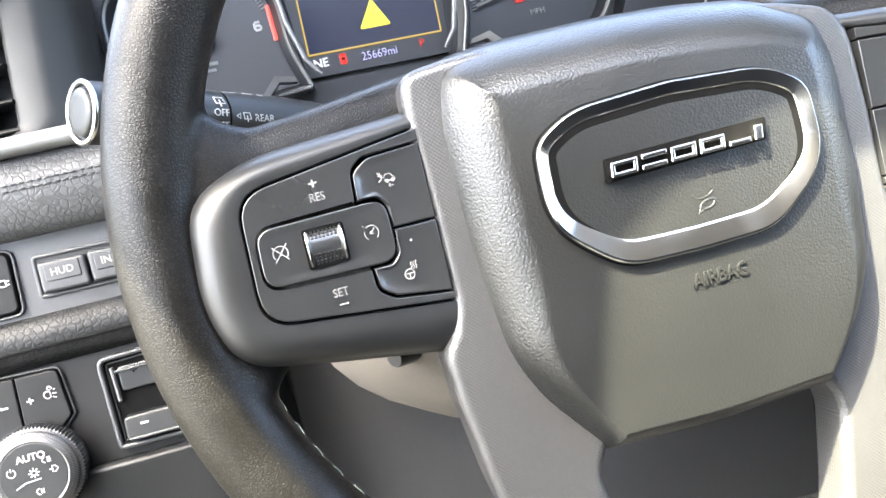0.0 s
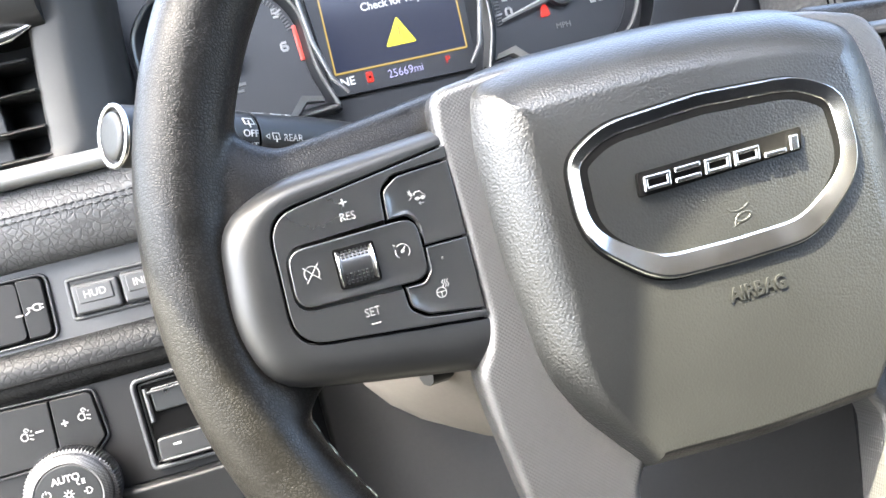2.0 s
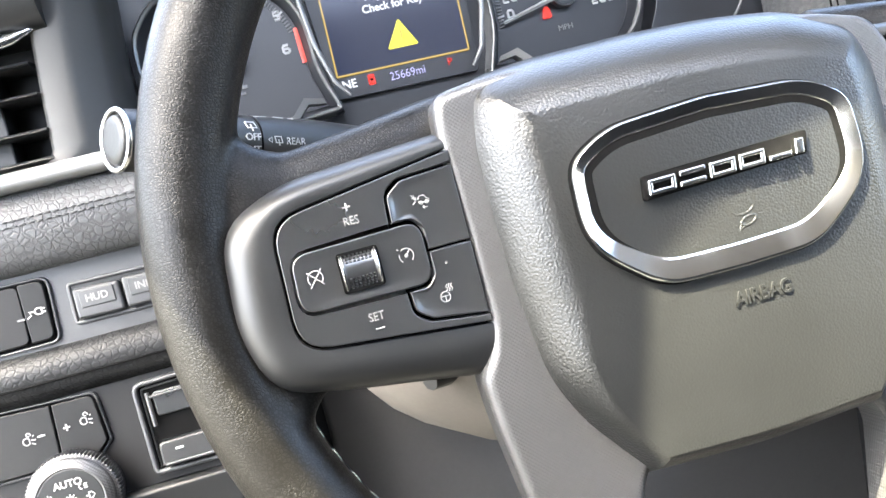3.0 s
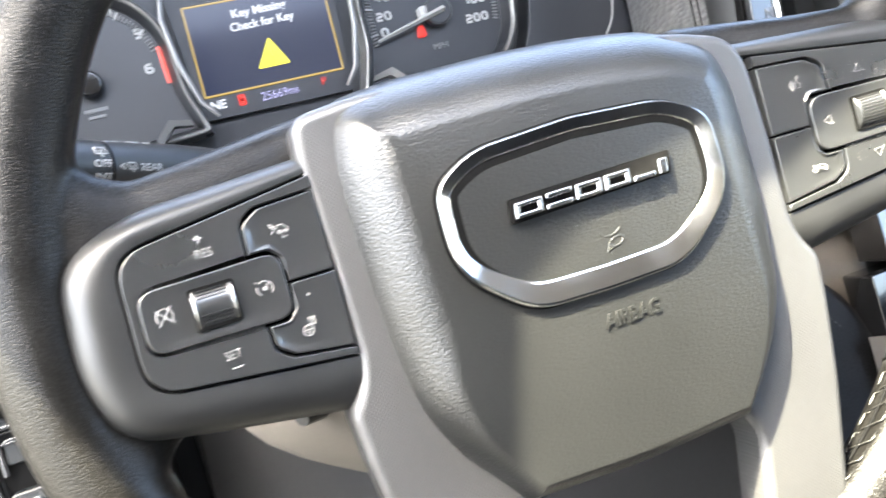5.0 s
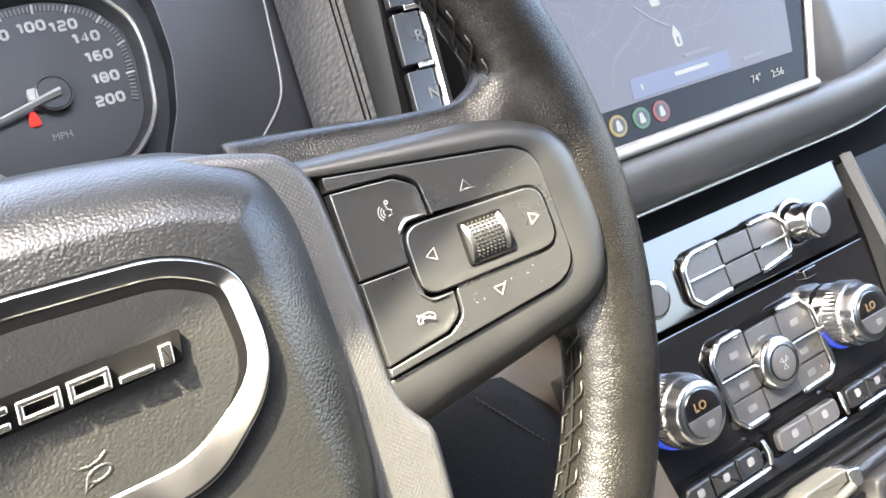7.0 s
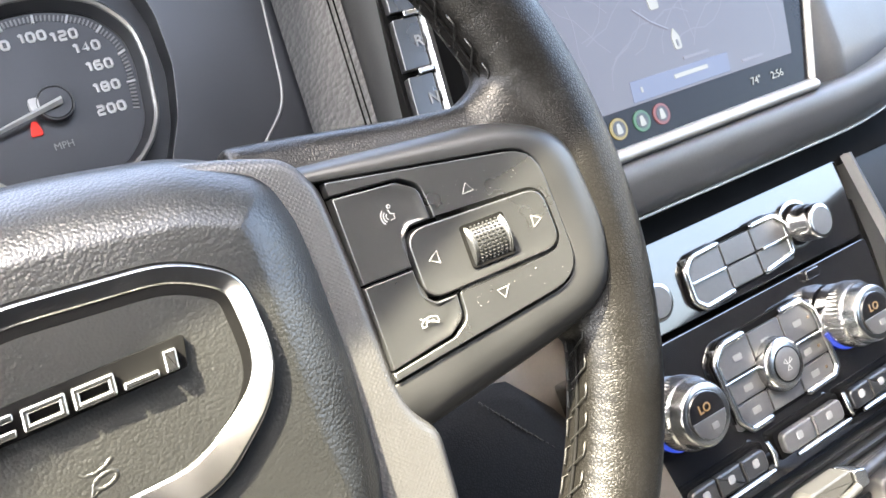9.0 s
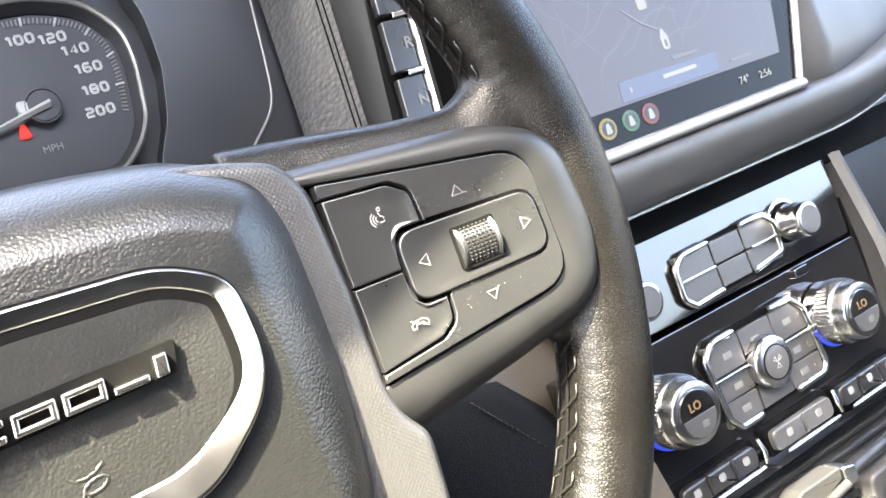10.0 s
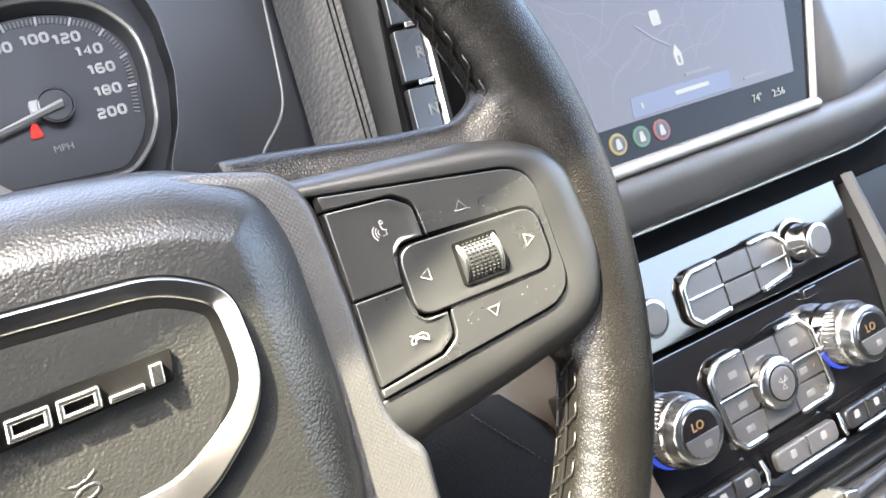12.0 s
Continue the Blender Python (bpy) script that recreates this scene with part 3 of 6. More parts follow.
def collar(o, hole, front, deep, back, floor, warp):
    """A moulding that rolls from an outline over to a sharp-edged hole, with walls down into it."""
    cx, cz = sum(x for x, _ in hole) / len(hole), -0.002
    def reach(q, a):
        """Where a line from the middle at that angle leaves the outline."""
        best = 0.0
        for i in range(len(q)):
            (x0, z0), (x1, z1) = q[i - 1], q[i]
            ux, uz, ex, ez = math.cos(a), math.sin(a), x1 - x0, z1 - z0
            den = ux * ez - uz * ex
            if abs(den) > 1e-12:
                d, k = ((x0 - cx) * ez - (z0 - cz) * ex) / den, ((x0 - cx) * uz - (z0 - cz) * ux) / den
                if -1e-6 <= k <= 1 + 1e-6:
                    best = max(best, d)
        return (cx + best * math.cos(a), cz + best * math.sin(a))
    turns = sorted({round(math.atan2(z - cz, x - cx), 4) for x, z in resample(hole, 0.002)})
    o, hole = [reach(o, a) for a in turns], [reach(hole, a) for a in turns]
    bm = bmesh.new()
    rings = [[bm.verts.new((x, back, z)) for x, z in o]]
    for k in range(10):
        a = math.pi / 2 * k / 9
        f = 0.72 * (1 - math.cos(a))
        y = front + deep * (1 - math.sin(a))
        rings.append([bm.verts.new((x + (u - x) * f, y, z + (w - z) * f)) for (x, z), (u, w) in zip(o, hole)])
    for d, y in ((0.0004, front), (0.0, front + 0.0004), (0.0, floor)):
        rings.append([bm.verts.new((x, y, z)) for x, z in inset(hole, -d)])
    skin(bm, rings)
    for v in bm.verts:
        v.co = warp(v.co)
    return bm


def switch_pad(wheel, side):
    housing = resample(rounded(side_of([(0.0740, 0.0405, 0), (0.146, 0.0345, 0.06), (0.1685, 0.0245, 0.022), (0.1720, -0.012, 0.08), (0.1640, -0.0335, 0.028), (0.134, -0.0405, 0.1), (0.090, -0.0490, 0.010), (0.0740, -0.0480, 0)], side), 8), 0.006)
    recess = rounded(side_of([(0.0700, 0.0352, 0), (0.0868, 0.0327, 0), (0.1519, 0.0226, 0.012), (0.1532, -0.0214, 0.012), (0.0868, -0.0301, 0), (0.0700, -0.0322, 0)], side), 6)
    pad = part("switch_pad", collar(housing, recess, 0.0006, 0.0125, 0.030, 0.0045, pad_lean), "pad", wheel, "satin black plastic switch pad housing", angle=30)
    part("recess", slab(inset(recess, -0.001), 0.0040, 0.006, 0.0002, 1, warp=pad_lean), "gap", pad)
    frame_key = rounded(side_of([(0.0872, 0.0318, 0), (0.1510, 0.0217, 0.0115), (0.1523, -0.0205, 0.0115), (0.0872, -0.0291, 0), (0.0872, -0.0267, 0), (0.1078, -0.0236, 0.004), (0.1134, -0.0198, 0.0055), (0.1138, -0.0117, 0.0005), (0.1494, -0.0103, 0.0065), (0.1487, 0.0103, 0.0065), (0.1140, 0.0118, 0.0005), (0.1132, 0.0226, 0.0055), (0.1078, 0.0263, 0.004), (0.0872, 0.0277, 0)], side), 5)
    a = rounded(side_of([(0.0875, 0.0268, 0), (0.1065, 0.0254, 0.004), (0.1123, 0.0215, 0.004), (0.1129, 0.0119, 0), (0.1060, 0.0119, 0.003), (0.1027, 0.0083, 0.003), (0.1027, 0.0004, 0), (0.0875, 0.0004, 0)], side), 5)
    b = rounded(side_of([(0.0875, -0.0004, 0), (0.1027, -0.0004, 0), (0.1027, -0.0083, 0.003), (0.1060, -0.0118, 0.003), (0.1127, -0.0118, 0), (0.1122, -0.0190, 0.004), (0.1070, -0.0226, 0.004), (0.0875, -0.0258, 0)], side), 5)
    mid = rounded(side_of([(0.1037, 0.0108, 0.006), (0.1482, 0.0097, 0.006), (0.1489, -0.0096, 0.006), (0.1037, -0.0108, 0.006)], side), 6)
    for o, name, front, d in ((frame_key, "rocker_key", -0.0009, 0), (a, "button", -0.0010, 0.0007), (b, "button", -0.0010, 0.0007), (mid, "centre_key", -0.0017, 0.0005)):
        part(name, slab(o, front, 0.0042, 0.0006 if d else 0.0004, 3, warp=pad_lean, dish=d), "key", pad)
    well = rect(side * 0.1268, 0, 0.0142, 0.0135, 0.0012)
    part("roller_well", slab(well, -0.00215, 0.001, 0.0002, 1, warp=pad_lean), "gap", pad)
    part("roller", roller(side), "key", pad, "thumb roller with bright end rings")
    for e in (-1, 1):
        part("end_ring", sweep([pad_lean(Vector((side * 0.1268 + e * 0.0060, 0.0034 + 0.0079 * math.cos(t), 0.0079 * math.sin(t)))) for t in [math.pi + 0.09 * i for i in range(-11, 12)]], 0.0003), "satin_chrome" if side < 0 else "key", pad)
    part("roller_grip", roller_bumps(side), "pad", pad, "rows of small rubber studs")
    return pad


def dust(pad, side, n):
    """A scatter of tiny pale flecks lying on the pad's keys."""
    random.seed(7 + side)
    bm = bmesh.new()
    for _ in range(n):
        x = random.uniform(0.117, 0.148)
        z, y = random.choice(((random.uniform(0.0130, 0.0200), -0.00122), (random.uniform(-0.0190, -0.0130), -0.00122)))
        r, a = random.uniform(0.00005, 0.00014), random.uniform(0, 3.1)
        q = []
        for k in range(5):
            t = a + 2 * math.pi * k / 5
            q.append((x + r * random.uniform(0.6, 1.6) * math.cos(t), z + r * random.uniform(0.5, 1.0) * math.sin(t)))
        low = [bm.verts.new(pad_lean(Vector((side * u, y + 0.0001, w)))) for u, w in q]
        top = [bm.verts.new(pad_lean(Vector((side * (x + (u - x) * 0.6), y - 0.00005, z + (w - z) * 0.6)))) for u, w in q]
        skin(bm, [low, top])
        bm.faces.new(top)
    tagged(part("dust_flecks", bm, "dust", pad), kind="stuff")


PY = -0.0021
CROSS_DIAL = [(0, 0, 0.8, -40, 220)]


def left_signs(pad):
    w = pad_lean
    part("sign", lettering("RES", -0.1258, -0.0014, 0.0162, 0.0041, 0.0003, warp=w, stretch=0.85), "sign", pad)
    part("sign", icon([[(-0.5, 0), (0.5, 0)], [(0, -0.5), (0, 0.5)]], -0.1262, -0.0014, 0.0210, 0.0026, 0.0006, w), "sign", pad)
    part("sign", lettering("SET", -0.1258, -0.0014, -0.0165, 0.0041, 0.0003, warp=w, stretch=0.85), "sign", pad)
    part("sign", icon([[(-0.5, 0), (0.5, 0)]], -0.1256, -0.0014, -0.0205, 0.0030, 0.0006, w), "sign", pad)
    part("sign", icon(CROSS_DIAL + [[(-0.8, 0.8), (0.8, -0.8)], [(0.8, 0.9), (-0.7, -0.9)], [(-0.2, -0.2), (0.2, -0.2)]], -0.1418, PY + 0.0005, 0.0010, 0.0031, 0.00034, w), "sign", pad)
    part("sign", icon([(0, 0, 0.8, -50, 130), (0, 0, 0.8, 160, 230), [(-0.1, -0.1), (0.4, 0.5)], [(-0.9, 0.9), (-0.75, 0.75)], (0, 0, 0.15, 0, 360)], -0.1108, PY + 0.0003, 0.0004, 0.0031, 0.00034, w), "sign", pad)
    part("sign", icon([(0, -0.3, 0.6, 0, 360), [(-0.6, -0.2), (0.6, -0.2)], [(0, -0.2), (0, -0.9)], [(0.3, 0.3), (0.5, 0.6), (0.3, 0.8), (0.5, 1.1)], [(0.6, 0.2), (0.8, 0.5), (0.6, 0.8), (0.8, 1.1)], [(0.9, 0.2), (1.1, 0.5), (0.9, 0.8), (1.1, 1.1)]], -0.1012, -0.00125, -0.0158, 0.0029, 0.00034, w), "sign", pad)
    part("sign", icon([[(-0.2, 0.1), (0.0, 0.5), (0.6, 0.5), (0.9, 0.1), (1.1, 0.0), (1.1, -0.3), (-0.2, -0.3)], (0.1, -0.3, 0.18, 0, 360), (0.8, -0.3, 0.18, 0, 360), [(-0.9, 0.4), (-0.3, 0.4)], [(-0.6, 0.8), (-0.6, 0.1)], [(-0.9, 0.8), (-0.4, 0.1)], [(-0.9, -0.3), (-0.5, 0.0)], [(0.2, -0.9), (0.8, -0.9)], [(0.4, -0.7), (0.2, -0.9), (0.4, -1.1)]], -0.1015, -0.00125, 0.0172, 0.0029, 0.00034, w), "sign", pad)
    part("pilot_light", lathe([(0.0004, -0.0021), (0.0005, -0.0015)], -0.0985, -0.0052, 10), "grey_print", pad)


def right_signs(pad):
    w = pad_lean
    tri = [[(-0.5, -0.35), (0.5, -0.35), (0, 0.45), (-0.5, -0.35)]]
    for x, z, turn, y in ((0.1262, 0.0167, 0, -0.0014), (0.1262, -0.0165, 180, -0.0014), (0.1095, 0.0005, 90, PY + 0.0004), (0.1434, 0.0004, -90, PY + 0.0004)):
        part("sign", icon(tri, x, y, z, 0.0037, 0.0003, w, radians(turn)), "sign", pad)
    part("sign", icon([(0.25, 0.75, 0.16, 0, 360), [(0.1, 0.5), (0.2, 0.1), (0.6, -0.05), (0.45, -0.15), (0.5, -0.45), (0.1, -0.5)], (0.1, -0.1, 0.35, 130, 230), (0.1, -0.1, 0.6, 130, 230), (0.1, -0.1, 0.85, 130, 230)], 0.1012, -0.00125, 0.0170, 0.0032, 0.00034, w), "sign", pad)
    part("sign", icon([[(-0.9, -0.4), (-0.85, 0.0), (-0.4, 0.3), (0.4, 0.3), (0.85, 0.0), (0.9, -0.4), (0.5, -0.4), (0.4, -0.1), (-0.4, -0.1), (-0.5, -0.4), (-0.9, -0.4)], [(-0.8, 0.5), (0.8, -0.6)]], 0.1020, -0.00125, -0.0160, 0.0030, 0.00034, w, radians(6)), "sign", pad)


def steering_wheel():
    wheel = thing("steering_wheel", "black leather steering wheel with satin silver spokes and chrome badge", "steering wheel", (0, 0.04, 0))
    rim = part("rim", rim_mesh(), "rim", wheel, "worn black leather rim with side spokes")
    part("airbag_cover", airbag_cover(), "leather", wheel, "grained black airbag cover", angle=60)
    low = [(0.0880, 0.0, 0.1), (0.0878, -0.032, 0.05), (0.0905, -0.0410, 0.03), (0.0958, -0.0480, 0.015), (0.0945, -0.066, 0.06), (0.0905, -0.0955, 0.2), (0.0800, -0.146, 0.2), (0.0730, -0.176, 0.008), (0.0350, -0.176, 0.008), (0.0440, -0.140, 0.1), (0.0500, -0.106, 0.02), (0.0440, -0.095, 0.006)]
    right = [(0.041, 0.0505, 0.1), (0.0600, 0.0478, 0.1), (0.0800, 0.0422, 0.025), (0.0862, 0.0320, 0.02), (0.0872, 0.018, 0.06)] + low
    left = [(-x, z, r) for x, z, r in reversed(low)] + [(-0.0895, 0.036, 0.06), (-0.0885, 0.0512, 0.014), (-0.066, 0.0540, 0.1), (-0.040, 0.0530, 0.1)]
    o = resample(rounded([(0, 0.0520, 0)] + right + [(0, -0.096, 0)] + left, 5), 0.004)
    part("spoke_trim", slab(o, 0.0055, 0.024, 0.0042, 6), "silver", wheel, "satin silver spoke trim with fine texture")
    bed = even(inset(RING, 0.004), 0.004)
    rows = [[bow(Vector((x * f, -0.0092, z * f))) for x, z in bed] for f in (1.0, 0.85, 0.7, 0.55, 0.4, 0.25, 0.1)]
    part("badge_bed", loft([[p + Vector((0, 0.004, 0)) for p in rows[0]]] + rows, True, True), "leather", wheel)
    part("badge_groove", band(inset(RING, -0.0007), 0.0085, -0.0093, -0.004, 0.0004, warp=bow), "gap", wheel)
    part("badge_ring", badge_ring(), "chrome", wheel, "polished chrome badge outline")
    # the maker's badge: plain bright bars and frames on a dark bed
    part("badge_bed", slab(rounded([(-0.0296, -0.0026, 0.0012), (0.0318, -0.0008, 0.0012), (0.0336, 0.0072, 0.0012), (-0.0285, 0.0058, 0.0012)], 3), -0.0112, -0.008, 0.0003, 2), "gap", wheel)
    def slanted(x0, x1, z0, z1):
        lift = lambda x: 0.0009 * (x + 0.028) / 0.06
        return rounded([(x0 + 0.12 * z0, z0 + lift(x0), 0.0005), (x1 + 0.12 * z0, z0 + lift(x1), 0.0005), (x1 + 0.12 * z1, z1 + lift(x1), 0.0005), (x0 + 0.12 * z1, z1 + lift(x0), 0.0005)], 3)
    for i, kind in enumerate("frame bars frame frame slab slab".split()):
        x0 = (-0.0282, -0.0168, -0.0058, 0.0052, 0.0164, 0.0264)[i]
        x1 = x0 + (0.0100, 0.0096, 0.0098, 0.0098, 0.0086, 0.0034)[i]
        if kind == "frame":
            part("badge_block", band(slanted(x0, x1, -0.0012, 0.0042), 0.0017, -0.0138, -0.010, 0.0006), "satin_chrome", wheel)
        elif kind == "bars":
            for z0 in (-0.0012, 0.0024):
                part("badge_block", slab(slanted(x0, x1, z0, z0 + 0.0019), -0.0138, -0.010, 0.0006, 3), "satin_chrome", wheel)
        else:
            part("badge_block", slab(slanted(x0, x1, -0.0012, 0.0008 if i == 4 else 0.0042), -0.0138, -0.010, 0.0007, 3), "satin_chrome", wheel)
    part("horn_sign", horn_sign(), "leather", wheel)
    part("embossed_word", lettering("AIRBAG", 0.0050, -0.0094, -0.0438, 0.0072, 0.0010, stretch=0.86, bold=0.0001, warp=bow), "leather", wheel)
    left_pad, right_pad = switch_pad(wheel, -1), switch_pad(wheel, 1)
    left_signs(left_pad)
    right_signs(right_pad)
    dust(right_pad, 1, 34)
    # laced seam on the inner side of the rim
    def on_tube(phi, shift=0.0, out=1.0):
        return Vector((RIM_R - RIM_A * out * math.cos(radians(phi)), RIM_Y - RIM_B * out * math.sin(radians(phi)), shift))
    hub = Matrix.Translation((RIM_X, 0, RIM_Z))
    lace = finish(sweep([on_tube(-10, -0.0046, 0.96), on_tube(-6, -0.0040, 1.0), on_tube(5, -0.0018, 1.0), on_tube(14, 0.0004, 1.02), on_tube(19, 0.0014, 1.03), on_tube(20, 0.0032, 1.03), on_tube(19, 0.0050, 1.02), on_tube(17, 0.0058, 0.96)], 0.00032, n=6), "stitch")
    back = finish(sweep([on_tube(-16, -0.0030, 0.96), on_tube(-13, -0.0026, 1.03), on_tube(-11, 0.0, 1.04), on_tube(-13, 0.0026, 1.03), on_tube(-8, 0.0036, 0.97)], 0.00032, n=6), "stitch")
    dash = finish(sweep([on_tube(4, -0.0026, 0.985), on_tube(4, -0.0018, 1.008), on_tube(4, 0.0018, 1.008), on_tube(4, 0.0026, 0.985)], 0.00032, n=6), "stitch")
    for a0, a1, pitch in SEAMS:
        n = int((a1 - a0) / pitch)
        for i in range(n):
            turn = hub @ Matrix.Rotation(-radians(a0 + pitch * (i + 0.5)), 4, "Y")
            if a0 == 194:
                part("stitch", dash, "light_thread", rim, m=turn)
                continue
            part("stitch", lace, "thread", rim, m=turn)
            part("stitch", back, "thread", rim, m=turn)
        pts = [hub @ (Matrix.Rotation(-radians(a0 + (a1 - a0) * i / 30), 3, "Y") @ on_tube(2, 0, 0.965)) for i in range(31)]
        part("seam", sweep(pts, 0.0007), "gap", rim)
    for a in (-40, 222):
        turn = Matrix.Rotation(-radians(a), 3, "Y")
        pts = [hub @ (turn @ Vector((RIM_R + 0.985 * RIM_A * math.cos(t), RIM_Y + 0.985 * RIM_B * math.sin(t), 0))) for t in [2 * math.pi * i / 28 for i in range(28)]]
        part("leather_joint", sweep(pts, 0.0006, close=True), "gap", rim)
    return wheel


steering_wheel()


def column_shroud():
    shroud = thing("steering_column", "greige plastic steering column shroud behind the wheel", "steering column", (0, 0.20, -0.05))
    rows = []
    for y, w, top, low in ((0.052, 0.050, 0.030, -0.050), (0.058, 0.076, 0.042, -0.074), (0.070, 0.104, 0.046, -0.096), (0.10, 0.130, 0.048, -0.112), (0.15, 0.140, 0.048, -0.118), (0.24, 0.142, 0.048, -0.122)):
        row = []
        for j in range(36):
            b = 2 * math.pi * j / 36
            c, q = math.cos(b), math.sin(b)
            row.append((w * math.copysign(abs(c) ** 0.95, c), y, (top + low) / 2 + (top - low) / 2 * math.copysign(abs(q) ** 0.95, q)))
        rows.append(row)
    part("lower_shell", loft(rows, True, True), "tan", shroud, angle=50)
    part("hub_core", lathe([(0.040, 0.030), (0.042, 0.034), (0.042, 0.056)], 0, -0.005), "dash", shroud)
    part("tilt_lever", sweep([(-0.085, 0.085, -0.052), (-0.100, 0.075, -0.054), (-0.108, 0.068, -0.055)], [0.006, 0.006, 0.004]), "dash", shroud)


column_shroud()


def stalk():
    st = thing("wiper_stalk", "dark grey wiper stalk with white print and chrome-ringed end button", "stalk", (-0.10, 0.14, 0.05))
    a, b = Vector((-0.0950, 0.1430, 0.0515)), Vector((-0.2055, 0.0600, 0.0714))
    at = lambda s: a.lerp(b, s)
    part("arm", sweep([at(-0.5), at(-0.1), at(0.12), at(0.30), at(0.545)], [0.0070, 0.0082, 0.0100, 0.0116, 0.0122], n=28), "dash", st, "dark grey tapered arm")
    part("twist_sleeve", sweep([at(0.55), at(0.555), at(0.72), at(0.965)], [0.0116, 0.0122, 0.0128, 0.0124], n=28), "dash", st)
    part("end_button", sweep([at(0.95), at(0.975), at(0.983), at(0.986)], [0.0099, 0.0097, 0.0090, 0.0060], n=32), "dash", st, "grey end button")
    along = (a - b).normalized()
    out = along.cross(Vector((0, 0, 1))).normalized()
    up = out.cross(along).normalized()
    part("end_ring", sweep([at(0.972) + 0.0119 * (out * math.cos(t) + up * math.sin(t)) for t in [math.pi * i / 20 for i in range(40)]], 0.0012, n=10, close=True), "satin_chrome", st, "chrome ring")

    def on_arm(s, r, lift=0.0):
        """Places flat print on the arm, wrapped round it."""
        c = at(s)
        def place(v):
            ang = (v.z + lift) / r
            return c + along * v.x + (out * math.cos(ang) + up * math.sin(ang)) * (r - v.y)
        return place

    for body, s, lift, size, r in (("REAR", 0.425, -0.0016, 0.0044, 0.0118), ("OFF", 0.583, -0.0004, 0.0044, 0.0127), ("INT", 0.583, -0.0058, 0.0044, 0.0127)):
        part("print", lettering(body, 0, 0, 0, size, 0.0004, warp=on_arm(s, r, lift)), "white", st)
    part("print", icon([[(-1.7, 0), (-1.1, 0.4), (-1.1, -0.4), (-1.7, 0)], [(-0.6, 0.5), (0.5, 0.5), (0.7, -0.4), (-0.4, -0.4), (-0.6, 0.5)], [(0.2, -0.8), (0.0, 0.1)]], 0, 0, 0, 0.0030, 0.0005, on_arm(0.492, 0.0122, -0.0012)), "white", st)
    part("print", icon([[(-0.6, 0.4), (0.5, 0.4), (0.7, -0.4), (-0.5, -0.4), (-0.6, 0.4)], [(0.1, -0.8), (0.0, 0.1)]], 0, 0, 0, 0.0038, 0.0006, on_arm(0.583, 0.0127, 0.0054)), "white", st)
    part("print", icon([[(-3, 0), (-1, 0.2)], [(0, 0.2), (1.5, 0.0)], [(2.2, 0), (3, -0.2)]], 0, 0, 0, 0.0034, 0.0006, on_arm(0.47, 0.0121, 0.0125)), "white", st)


stalk()


